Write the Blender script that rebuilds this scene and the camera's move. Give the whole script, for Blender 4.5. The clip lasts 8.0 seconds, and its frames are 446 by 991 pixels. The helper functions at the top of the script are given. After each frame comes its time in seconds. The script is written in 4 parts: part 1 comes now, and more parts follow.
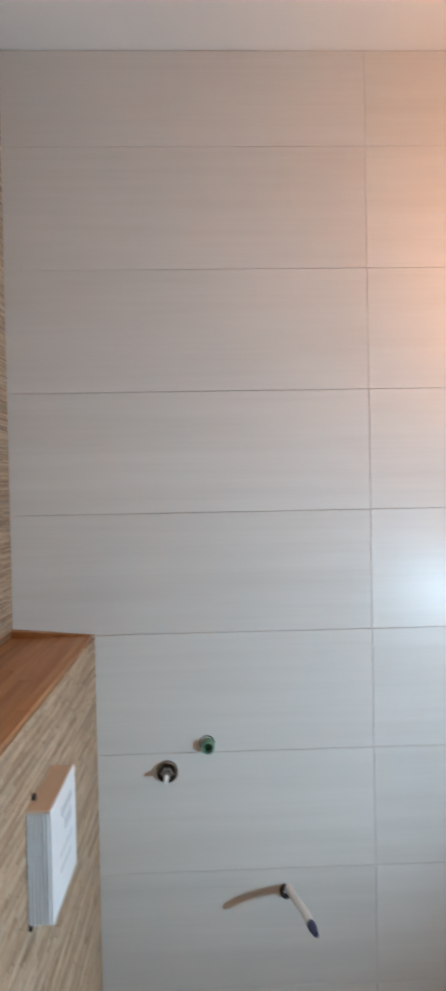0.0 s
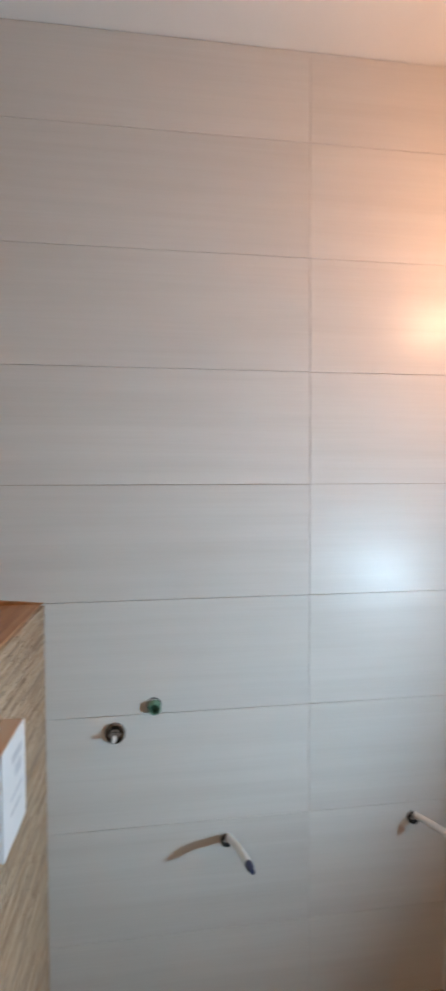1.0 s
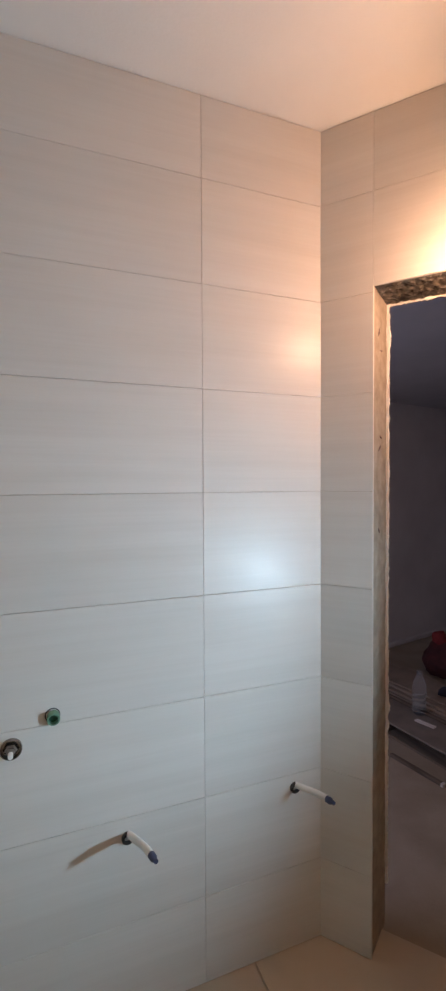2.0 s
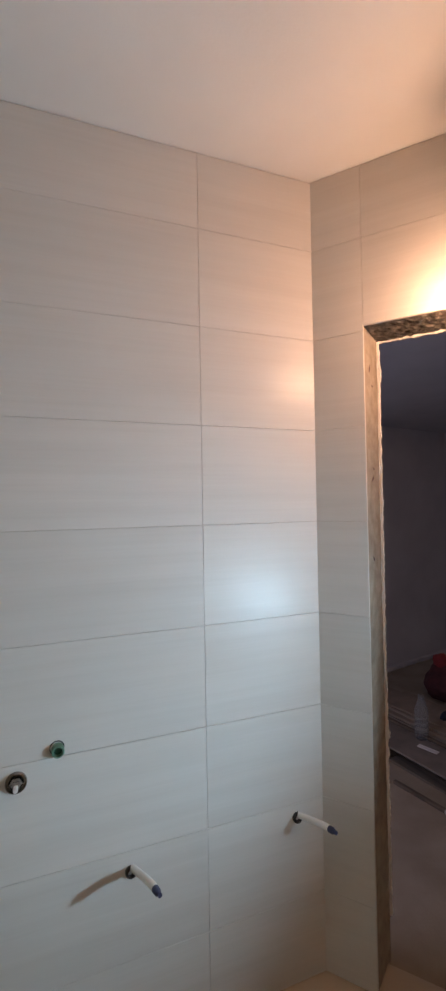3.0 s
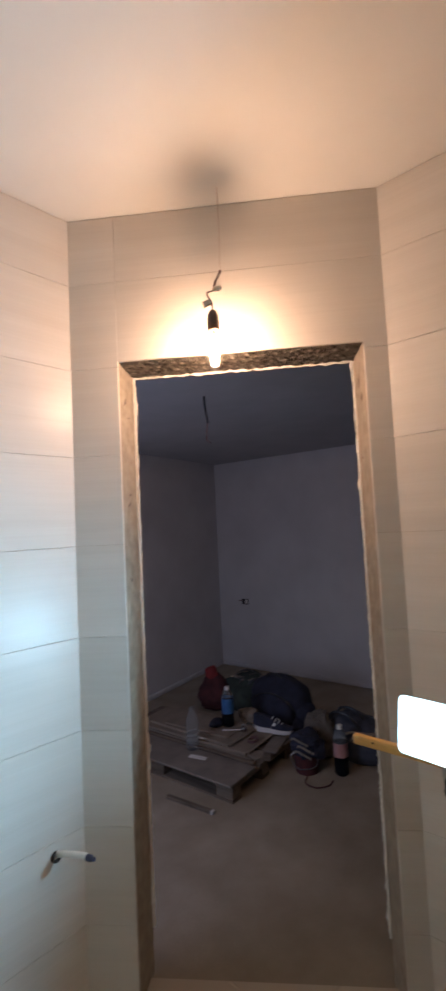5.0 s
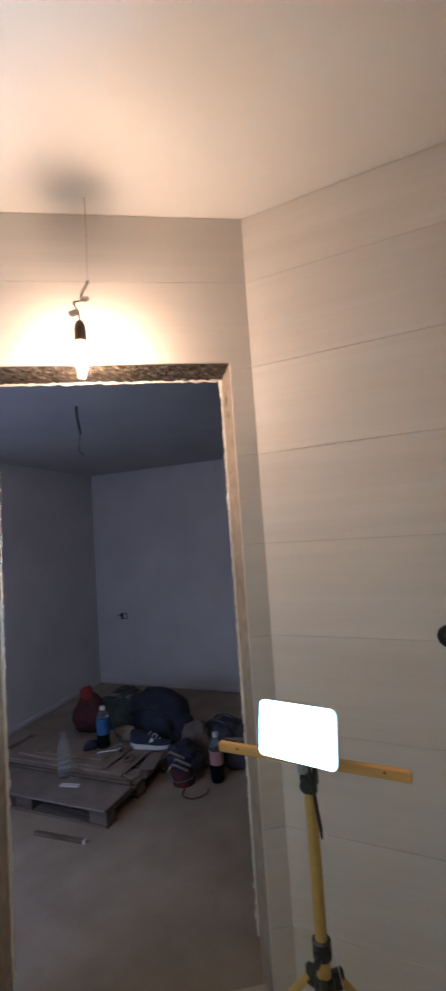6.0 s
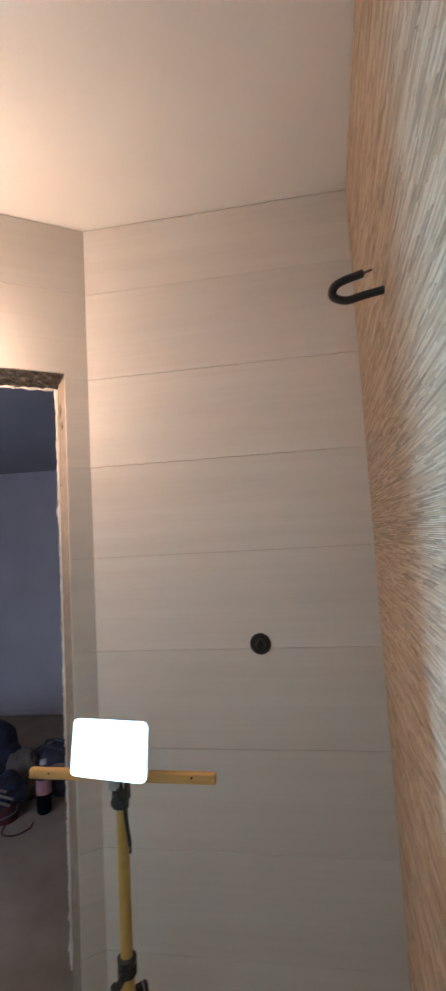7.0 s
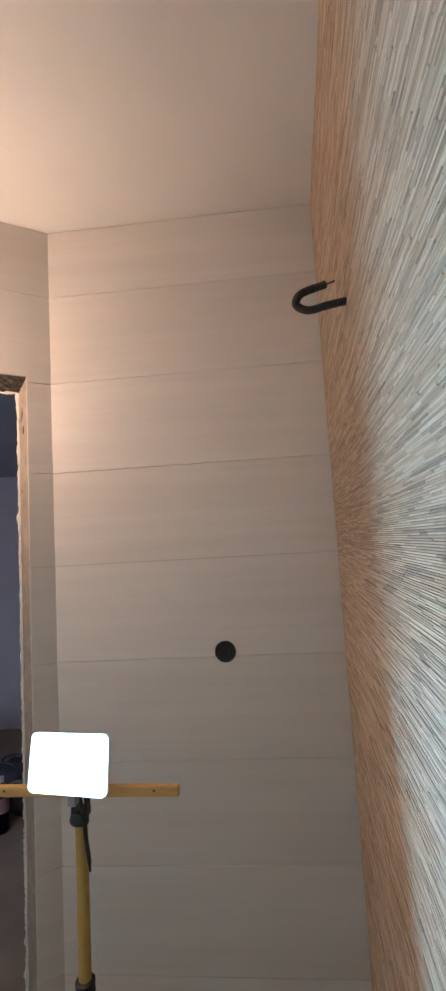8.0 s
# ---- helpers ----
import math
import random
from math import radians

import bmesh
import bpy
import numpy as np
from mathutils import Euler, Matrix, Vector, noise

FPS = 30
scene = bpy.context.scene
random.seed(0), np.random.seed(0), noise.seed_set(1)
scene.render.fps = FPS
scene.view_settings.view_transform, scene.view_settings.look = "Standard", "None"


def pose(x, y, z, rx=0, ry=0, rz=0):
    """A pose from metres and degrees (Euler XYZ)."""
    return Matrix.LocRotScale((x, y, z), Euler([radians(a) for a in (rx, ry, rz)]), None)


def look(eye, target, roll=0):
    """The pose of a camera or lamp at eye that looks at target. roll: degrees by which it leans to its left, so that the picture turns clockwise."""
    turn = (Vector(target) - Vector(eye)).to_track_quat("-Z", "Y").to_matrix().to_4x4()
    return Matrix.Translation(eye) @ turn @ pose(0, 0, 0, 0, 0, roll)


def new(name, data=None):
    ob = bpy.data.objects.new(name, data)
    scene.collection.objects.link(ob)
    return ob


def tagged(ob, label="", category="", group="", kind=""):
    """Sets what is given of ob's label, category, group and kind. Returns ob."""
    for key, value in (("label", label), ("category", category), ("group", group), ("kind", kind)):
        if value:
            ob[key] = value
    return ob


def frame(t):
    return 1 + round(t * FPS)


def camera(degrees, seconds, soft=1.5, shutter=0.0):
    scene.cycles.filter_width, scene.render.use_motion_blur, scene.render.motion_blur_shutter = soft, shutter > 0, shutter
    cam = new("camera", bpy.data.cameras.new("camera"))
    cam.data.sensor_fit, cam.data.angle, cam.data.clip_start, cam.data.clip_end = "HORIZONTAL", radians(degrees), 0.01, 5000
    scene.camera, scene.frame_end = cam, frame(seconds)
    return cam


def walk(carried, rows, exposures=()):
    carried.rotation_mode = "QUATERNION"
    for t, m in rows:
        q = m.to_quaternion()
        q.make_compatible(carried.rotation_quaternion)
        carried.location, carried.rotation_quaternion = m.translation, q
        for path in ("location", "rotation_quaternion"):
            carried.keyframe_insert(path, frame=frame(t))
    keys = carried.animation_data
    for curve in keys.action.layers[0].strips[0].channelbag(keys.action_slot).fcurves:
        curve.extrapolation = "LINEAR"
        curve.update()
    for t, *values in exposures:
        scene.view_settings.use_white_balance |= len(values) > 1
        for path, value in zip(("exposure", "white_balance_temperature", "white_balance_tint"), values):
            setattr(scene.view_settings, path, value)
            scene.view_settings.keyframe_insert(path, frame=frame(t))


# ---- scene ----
cam = camera(50.1, 8.0, 2.7, 0.5)
PATH = [
    (0, (-0.045, -1.185, 1.521), (0.0, 0.814, 1.494), -1.1),
    (0.2, (-0.027, -1.21, 1.495), (0.084, 0.787, 1.461), -0.6),
    (0.3, (-0.026, -1.219, 1.482), (0.099, 0.776, 1.442), -0.4),
    (0.5, (-0.012, -1.214, 1.468), (0.139, 0.779, 1.406), -0.3),
    (0.7, (-0.014, -1.236, 1.449), (0.138, 0.758, 1.408), -0.1),
    (1, (-0.042, -1.247, 1.472), (0.207, 0.737, 1.413), -0.2),
    (1.1, (-0.055, -1.255, 1.466), (0.322, 0.708, 1.424), -0.4),
    (1.2, (-0.1, -1.253, 1.472), (0.425, 0.676, 1.423), -0.3),
    (1.3, (-0.117, -1.258, 1.474), (0.493, 0.646, 1.425), -0.3),
    (1.5, (-0.116, -1.272, 1.472), (0.568, 0.607, 1.423), -0.3),
    (2, (-0.107, -1.31, 1.491), (0.63, 0.549, 1.44), -0.3),
    (3.5, (-0.13, -1.376, 1.53), (0.628, 0.472, 1.628), -1.7),
    (4, (-0.113, -1.407, 1.507), (0.951, 0.282, 1.63), -2.4),
    (4.5, (-0.09, -1.435, 1.509), (1.192, 0.097, 1.613), -3.0),
    (5.8, (-0.057, -1.503, 1.505), (1.631, -0.443, 1.67), -3.3),
    (6, (-0.055, -1.507, 1.516), (1.684, -0.529, 1.662), -3.9),
    (6.5, (-0.051, -1.551, 1.512), (1.822, -0.86, 1.636), -4.3),
    (7, (-0.053, -1.596, 1.516), (1.895, -1.175, 1.682), -3.2),
    (7.5, (-0.052, -1.602, 1.518), (1.911, -1.262, 1.701), -3.2),
    (8, (-0.047, -1.601, 1.513), (1.923, -1.316, 1.704), -3.3),
]
EXPOSURES = [(0.0, 0.10, 6850, 20), (1.2, 0.02, 6850, 20), (2.0, -0.08, 6850, 20), (3.5, -0.26, 6750, 18), (4.5, -0.04, 6450, 13), (6.0, 0.42, 5400, 3), (6.5, 0.66, 5300, 2), (7.0, 0.64, 5400, 4), (8.0, 0.50, 5500, 6)]
walk(cam, [(t, look(eye, target, roll)) for t, eye, target, roll in PATH], EXPOSURES)

# ---------------------------------------------------------------- world and light levels
BULB_POWER = 1000.0
RIM_GLOW = 5.0
CHIP_POWER = 1000.0
world = bpy.data.worlds.new("dusk_fill")
scene.world = world
world.use_nodes = True
wn = world.node_tree
sky = wn.nodes.new("ShaderNodeTexSky")
sky.sky_type = 'NISHITA'
sky.sun_disc = False
sky.sun_elevation = radians(8)
sky.sun_rotation = radians(20)
wn.links.new(sky.outputs[0], wn.nodes["Background"].inputs[0])
wn.nodes["Background"].inputs[1].default_value = 0.15
# fill lamp added to brighten the next room; its window is unseen and assumed
outer_fill = bpy.data.lights.new("window_dusk", 'AREA')
outer_fill.shape, outer_fill.size, outer_fill.size_y = 'RECTANGLE', 0.72, 1.0
outer_fill.energy, outer_fill.color = 10.5, (0.62, 0.66, 0.93)
dusk_fill = new("window_dusk", outer_fill)
dusk_fill.matrix_basis = look((0.20, 0.60, 1.08), (3.0, 1.15, 0.80))

# ---------------------------------------------------------------- plan
CEIL = 2.599                     # bathroom ceiling
ROW0, ROW = 0.264, 0.300         # first joint above the floor, tile height
OUT_FLOOR, OUT_CEIL = -0.03, 2.22
P_AB = Vector((0.750, 0.0, 0.0))
P_BC = Vector((1.400, -0.836, 0.0))
P_CD = Vector((1.453, -1.727, 0.0))
Y_D = -1.727
X_E = -0.543
X_LEDGE = -0.343
LEDGE_TOP = 1.165
DOOR_S0, DOOR_S1, DOOR_H = 0.165, 0.983, 2.084
SPLAY = 0.007                    # the raw opening narrows by this much towards the next room
WALL_T = 0.17
TILE_T = 0.010


def wall_frame(origin, toward):
    """Local x along the wall, z up, -y into the room (seen from the room, x runs to the right)."""
    u = (toward - origin).normalized()
    w = Vector((0, 0, 1)).cross(u)
    m = Matrix((u, w, Vector((0, 0, 1)))).transposed().to_4x4()
    m.translation = origin
    return m


FA = wall_frame(Vector((0, 0, 0)), P_AB)
FB = wall_frame(P_AB, P_BC)
FC = wall_frame(P_BC, P_CD)
FD = wall_frame(P_CD, Vector((X_E, Y_D, 0)))
LEN_B = (P_BC - P_AB).length
LEN_C = (P_CD - P_BC).length


# ---------------------------------------------------------------- mesh helpers
def world_of(ob):
    m = ob.matrix_basis.copy()
    while ob.parent:
        ob = ob.parent
        m = ob.matrix_basis @ m
    return m


def mesh_of(name, bm, material, smooth=False):
    me = bpy.data.meshes.new(name)
    bm.normal_update()
    bm.to_mesh(me)
    bm.free()
    for m in (material if isinstance(material, (list, tuple)) else [material]):
        me.materials.append(m)
    if smooth:
        me.polygons.foreach_set("use_smooth", [True] * len(me.polygons))
        me.set_sharp_from_angle(angle=radians(40))
    return me


def part(name, bm, material, parent=None, label="", smooth=False):
    """One mesh object, given in world coordinates, under a thing or a part."""
    if parent is not None:
        bm.transform(world_of(parent).inverted())
    ob = new(name, mesh_of(name, bm, material, smooth))
    if parent is not None:
        ob.parent = parent
    if label:
        tagged(ob, label)
    return ob


def thing(name, at, label, category, group="", turn=0.0):
    ob = new(name)
    ob.empty_display_size = 0.05
    ob.matrix_basis = pose(*at, 0, 0, turn)
    return tagged(ob, label, category, group)


def box(x0, y0, z0, x1, y1, z1, bevel=0.0, m=None, seg=1):
    bm = bmesh.new()
    bmesh.ops.create_cube(bm, size=1.0)
    bm.transform(Matrix.Translation(((x0 + x1) / 2, (y0 + y1) / 2, (z0 + z1) / 2)) @ Matrix.Diagonal((x1 - x0, y1 - y0, z1 - z0, 1)))
    if bevel:
        bmesh.ops.bevel(bm, geom=bm.edges[:], offset=bevel, segments=seg, affect='EDGES', profile=0.6)
    if m is not None:
        bm.transform(m)
    return bm


def joined(*bms):
    out = bms[0]
    for b in bms[1:]:
        me = bpy.data.meshes.new("tmp")
        b.to_mesh(me)
        b.free()
        out.from_mesh(me)
        bpy.data.meshes.remove(me)
    return out


def lathe(profile, m=None, n=24, caps=True):
    """Turns a list of (radius, height) round z."""
    bm = bmesh.new()
    rings = []
    for r, z in profile:
        rings.append([bm.verts.new((r * math.cos(2 * math.pi * i / n), r * math.sin(2 * math.pi * i / n), z)) for i in range(n)])
    for a, b in zip(rings, rings[1:]):
        for i in range(n):
            bm.faces.new((a[i], a[(i + 1) % n], b[(i + 1) % n], b[i]))
    if caps:
        bm.faces.new(rings[0][::-1])
        bm.faces.new(rings[-1])
    bmesh.ops.recalc_face_normals(bm, faces=bm.faces[:])
    if m is not None:
        bm.transform(m)
    return bm


def smooth_path(points, steps=8):
    """Catmull-Rom through the points."""
    p = [Vector(q) for q in points]
    p = [2 * p[0] - p[1]] + p + [2 * p[-1] - p[-2]]
    out = []
    for i in range(1, len(p) - 2):
        for k in range(steps):
            t = k / steps
            a, b, c, d = p[i - 1], p[i], p[i + 1], p[i + 2]
            out.append(0.5 * (2 * b + (c - a) * t + (2 * a - 5 * b + 4 * c - d) * t * t + (3 * b - a - 3 * c + d) * t ** 3))
    out.append(p[-2])
    return out


def sweep(points, radius, n=10, rib=None):
    """A tube along a polyline; rib(i) scales its radius at each station."""
    bm = bmesh.new()
    pts = [Vector(q) for q in points]
    rings = []
    side = None
    for i, q in enumerate(pts):
        d = (pts[min(i + 1, len(pts) - 1)] - pts[max(i - 1, 0)]).normalized()
        if side is None:
            side = d.orthogonal().normalized()
        side = (side - d * side.dot(d)).normalized()
        up = d.cross(side)
        r = radius * (rib(i) if rib else 1.0)
        rings.append([bm.verts.new(q + r * (side * math.cos(2 * math.pi * k / n) + up * math.sin(2 * math.pi * k / n))) for k in range(n)])
    for a, b in zip(rings, rings[1:]):
        for k in range(n):
            bm.faces.new((a[k], a[(k + 1) % n], b[(k + 1) % n], b[k]))
    bm.faces.new(rings[0][::-1])
    bm.faces.new(rings[-1])
    bmesh.ops.recalc_face_normals(bm, faces=bm.faces[:])
    return bm


def rod(a, b, r, n=16):
    return sweep([a, b], r, n)


def lump(centre, size, seed, rough=0.15, sub=4, turn=0.0, flat=-0.75):
    """A soft heap of cloth: a noisy ellipsoid with a flattened foot."""
    bm = bmesh.new()
    bmesh.ops.create_icosphere(bm, subdivisions=sub, radius=1.0)
    off = Vector((seed * 7.3, seed * 3.1, seed * 1.7))
    for v in bm.verts:
        n = noise.noise(v.co * 1.6 + off) * rough + noise.noise(v.co * 4.5 + off) * rough * 0.45
        fold = abs(noise.noise(v.co * 3.0 - off)) * rough * 0.6
        v.co *= 1 + n - fold
        v.co.z = max(v.co.z, flat)
    bm.transform(Matrix.Translation(centre) @ pose(0, 0, 0, 0, 0, turn) @ Matrix.Diagonal((*size, 1)))
    return bm


# ---------------------------------------------------------------- materials
def shader(name):
    m = bpy.data.materials.new(name)
    m.use_nodes = True
    nt = m.node_tree
    return m, nt, nt.nodes["Principled BSDF"]


def node(nt, kind, **values):
    n = nt.nodes.new(kind)
    for k, v in values.items():
        n.inputs[k].default_value = v
    return n


def ramp(nt, fac, stops, constant=False):
    r = nt.nodes.new("ShaderNodeValToRGB")
    if constant:
        r.color_ramp.interpolation = 'CONSTANT'
    e = r.color_ramp.elements
    while len(e) < len(stops):
        e.new(0.5)
    for k, (pos, c) in zip(e, stops):
        k.position, k.color = pos, (*c, 1)
    nt.links.new(fac, r.inputs[0])
    return r.outputs[0]


def mix(nt, kind, fac, a, b):
    x = nt.nodes.new("ShaderNodeMix")
    x.data_type, x.blend_type = 'RGBA', kind
    for sock, v in ((x.inputs[0], fac), (x.inputs[6], a), (x.inputs[7], b)):
        if isinstance(v, (int, float)):
            sock.default_value = v
        elif isinstance(v, tuple):
            sock.default_value = (*v, 1)
        else:
            nt.links.new(v, sock)
    return x.outputs[2]


def coords(nt, scale, shift=True):
    """Object coordinates at a scale, moved by a random step from object to object."""
    tc = nt.nodes.new("ShaderNodeTexCoord")
    mp = node(nt, "ShaderNodeMapping")
    mp.inputs["Scale"].default_value = scale
    if shift:
        info = nt.nodes.new("ShaderNodeObjectInfo")
        mul = nt.nodes.new("ShaderNodeMath")
        mul.operation = 'MULTIPLY'
        mul.inputs[1].default_value = 40.0
        nt.links.new(info.outputs["Random"], mul.inputs[0])
        comb = nt.nodes.new("ShaderNodeCombineXYZ")
        for i in range(3):
            nt.links.new(mul.outputs[0], comb.inputs[i])
        nt.links.new(comb.outputs[0], mp.inputs["Location"])
    nt.links.new(tc.outputs["Object"], mp.inputs[0])
    return mp.outputs[0]


def noise_tex(nt, vec, scale, detail=4.0, rough=0.55):
    n = node(nt, "ShaderNodeTexNoise", Scale=scale, Detail=detail, Roughness=rough)
    nt.links.new(vec, n.inputs["Vector"])
    return n.outputs[0]


def bump(nt, bsdf, height, strength, distance):
    b = node(nt, "ShaderNodeBump", Strength=strength, Distance=distance)
    nt.links.new(height, b.inputs["Height"])
    nt.links.new(b.outputs[0], bsdf.inputs["Normal"])


def plain(name, a, b, rough, scale=30.0, metal=0.0, relief=0.0, relief_scale=0.0, stretch=(1, 1, 1), **extra):
    """A surface whose colour wanders between a and b at two scales, with fine relief."""
    m, nt, p = shader(name)
    v = coords(nt, stretch)
    n1 = noise_tex(nt, v, scale, 6)
    n2 = noise_tex(nt, v, scale * 0.13, 3)
    c = ramp(nt, n1, [(0.3, a), (0.7, b)])
    c2 = ramp(nt, n2, [(0.3, (0.82, 0.82, 0.82)), (0.7, (1.0, 1.0, 1.0))])
    nt.links.new(mix(nt, 'MULTIPLY', 0.8, c, c2), p.inputs["Base Color"])
    r = node(nt, "ShaderNodeMapRange")
    r.inputs["To Min"].default_value, r.inputs["To Max"].default_value = max(0.02, rough - 0.08), min(1.0, rough + 0.08)
    nt.links.new(n1, r.inputs[0])
    nt.links.new(r.outputs[0], p.inputs["Roughness"])
    p.inputs["Metallic"].default_value = metal
    if relief:
        bump(nt, p, noise_tex(nt, v, relief_scale or scale * 2, 8, 0.65), 1.0, relief)
    for k, val in extra.items():
        p.inputs[k.replace("_", " ")].default_value = val
    return m


def tile_material(name, light, dark, rough):
    """Glazed stoneware with fine streaks along its length."""
    m, nt, p = shader(name)
    s = noise_tex(nt, coords(nt, (0.9, 1.0, 24.0)), 1.0, 7, 0.62)
    f = noise_tex(nt, coords(nt, (3.0, 1.0, 160.0)), 1.0, 4, 0.6)
    w = noise_tex(nt, coords(nt, (1.6, 1.0, 5.0)), 1.0, 2)
    c = ramp(nt, s, [(0.25, dark), (0.70, light)])
    c = mix(nt, 'MULTIPLY', 0.45, c, ramp(nt, f, [(0.35, (0.95, 0.945, 0.935)), (0.6, (1, 1, 1))]))
    info = nt.nodes.new("ShaderNodeObjectInfo")
    c = mix(nt, 'MULTIPLY', 1.0, c, ramp(nt, info.outputs["Random"], [(0.0, (0.935, 0.935, 0.935)), (1.0, (1, 1, 1))]))
    c = mix(nt, 'MULTIPLY', 0.7, c, ramp(nt, w, [(0.3, (0.93, 0.925, 0.92)), (0.7, (1, 1, 1))]))
    nt.links.new(c, p.inputs["Base Color"])
    r = node(nt, "ShaderNodeMapRange")
    r.inputs["To Min"].default_value, r.inputs["To Max"].default_value = rough - 0.04, rough + 0.06
    nt.links.new(s, r.inputs[0])
    nt.links.new(r.outputs[0], p.inputs["Roughness"])
    p.inputs["Specular IOR Level"].default_value = 0.30
    bump(nt, p, s, 0.06, 0.0003)
    return m


def island_material(name, colours, rough):
    """Many small sticks in one mesh, each with its own tone."""
    m, nt, p = shader(name)
    g = nt.nodes.new("ShaderNodeNewGeometry")
    k = len(colours)
    c = ramp(nt, g.outputs["Random Per Island"], [(i / k, q) for i, q in enumerate(colours)], True)
    v = coords(nt, (8, 8, 60), False)
    n = noise_tex(nt, v, 4.0, 5)
    c = mix(nt, 'MULTIPLY', 0.6, c, ramp(nt, n, [(0.3, (0.78, 0.77, 0.75)), (0.65, (1, 1, 1))]))
    nt.links.new(c, p.inputs["Base Color"])
    p.inputs["Roughness"].default_value = rough
    bump(nt, p, noise_tex(nt, v, 14.0, 5), 0.4, 0.0008)
    return m


def wood_material(name, dark, light, rough, along=(2.0, 30.0, 30.0)):
    m, nt, p = shader(name)
    v = coords(nt, along)
    n = noise_tex(nt, v, 1.0, 7, 0.6)
    f = noise_tex(nt, coords(nt, tuple(4 * q for q in along)), 1.0, 4)
    c = ramp(nt, n, [(0.28, dark), (0.7, light)])
    c = mix(nt, 'MULTIPLY', 0.5, c, ramp(nt, f, [(0.3, (0.72, 0.68, 0.62)), (0.6, (1, 1, 1))]))
    info = nt.nodes.new("ShaderNodeObjectInfo")
    c = mix(nt, 'MULTIPLY', 0.8, c, ramp(nt, info.outputs["Random"], [(0.0, (0.66, 0.60, 0.55)), (0.5, (0.9, 0.86, 0.82)), (1.0, (1, 1, 1))]))
    nt.links.new(c, p.inputs["Base Color"])
    p.inputs["Roughness"].default_value = rough
    bump(nt, p, n, 0.5, 0.001)
    return m


def glow(name, colour, strength):
    m, nt, p = shader(name)
    p.inputs["Base Color"].default_value = (0.8, 0.8, 0.8, 1)
    p.inputs["Emission Color"].default_value = (*colour, 1)
    p.inputs["Emission Strength"].default_value = strength
    return m


def clear(name, colour, rough=0.03):
    m, nt, p = shader(name)
    p.inputs["Base Color"].default_value = (*colour, 1)
    p.inputs["Roughness"].default_value = rough
    p.inputs["Transmission Weight"].default_value = 0.92
    p.inputs["IOR"].default_value = 1.12
    return m


M_TILE = tile_material("wall_tile_glaze", (0.755, 0.722, 0.688), (0.690, 0.655, 0.618), 0.33)
M_FLOOR_TILE = tile_material("floor_tile_glaze", (0.56, 0.475, 0.375), (0.46, 0.38, 0.295), 0.36)
M_GROUT = plain("grout", (0.42, 0.335, 0.265), (0.50, 0.405, 0.325), 0.9, 60, relief=0.0005)
M_CEIL = plain("ceiling_paint", (0.80, 0.79, 0.77), (0.84, 0.83, 0.81), 0.75, 4, relief=0.0006, relief_scale=120)
M_MOSAIC = island_material("stick_mosaic", [(0.524, 0.396, 0.273), (0.432, 0.305, 0.198), (0.598, 0.487, 0.365), (0.304, 0.213, 0.143), (0.488, 0.355, 0.235), (0.368, 0.287, 0.212), (0.58, 0.46, 0.337), (0.46, 0.332, 0.222)], 0.55)
M_MOSAIC_BED = plain("mosaic_bed", (0.22, 0.165, 0.11), (0.29, 0.22, 0.15), 0.9, 50)
M_BOARD = wood_material("oak_worktop", (0.36, 0.175, 0.075), (0.62, 0.36, 0.185), 0.42, (30.0, 2.2, 30.0))
M_PLASTIC = plain("white_plastic", (0.76, 0.77, 0.79), (0.80, 0.81, 0.82), 0.38, 20)
M_PRINT = plain("grey_print", (0.56, 0.58, 0.62), (0.64, 0.66, 0.69), 0.5, 40)
M_CHROME = plain("chrome", (0.62, 0.61, 0.60), (0.70, 0.69, 0.68), 0.16, 20, 1.0)
M_DARK_CHROME = plain("dark_chrome", (0.22, 0.20, 0.19), (0.36, 0.33, 0.31), 0.22, 60, 1.0)
M_GREEN = plain("green_pipe", (0.10, 0.24, 0.165), (0.16, 0.32, 0.23), 0.4, 30)
# the pipe's green darkened, as the shade inside its bore
M_BORE_SHADE = plain("green_bore_shade", (0.012, 0.075, 0.042), (0.02, 0.11, 0.06), 0.5, 30)
# near-black that puts the shade of holes and gaps into flat parts
M_HOLE_SHADE = plain("hole_shade", (0.012, 0.012, 0.012), (0.02, 0.02, 0.02), 0.8, 30)
M_PEX = plain("white_pipe", (0.84, 0.83, 0.80), (0.88, 0.87, 0.85), 0.42, 30)
M_BLUE_TAPE = plain("blue_black_tape", (0.02, 0.025, 0.06), (0.05, 0.06, 0.14), 0.45, 60)
M_RUBBER = plain("black_rubber", (0.014, 0.014, 0.015), (0.028, 0.028, 0.03), 0.5, 60)
M_PLASTER = plain("rough_jamb_plaster", (0.33, 0.28, 0.22), (0.49, 0.425, 0.345), 0.92, 26, relief=0.004, relief_scale=55)
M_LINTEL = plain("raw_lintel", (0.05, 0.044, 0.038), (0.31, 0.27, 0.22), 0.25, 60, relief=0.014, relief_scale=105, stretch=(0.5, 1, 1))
M_FOAM = plain("white_filler", (0.84, 0.83, 0.81), (0.90, 0.89, 0.87), 0.85, 40, relief=0.002, relief_scale=120)
M_OUTWALL = plain("bare_plaster_wall", (0.52, 0.52, 0.53), (0.60, 0.60, 0.61), 0.9, 3, relief=0.0015, relief_scale=50)
M_SCREED = plain("cement_screed", (0.27, 0.225, 0.165), (0.37, 0.315, 0.24), 0.85, 5, relief=0.002, relief_scale=60)
M_OUTCEIL = plain("grey_ceiling_board", (0.42, 0.41, 0.41), (0.48, 0.47, 0.47), 0.9, 4, relief=0.001, relief_scale=40)
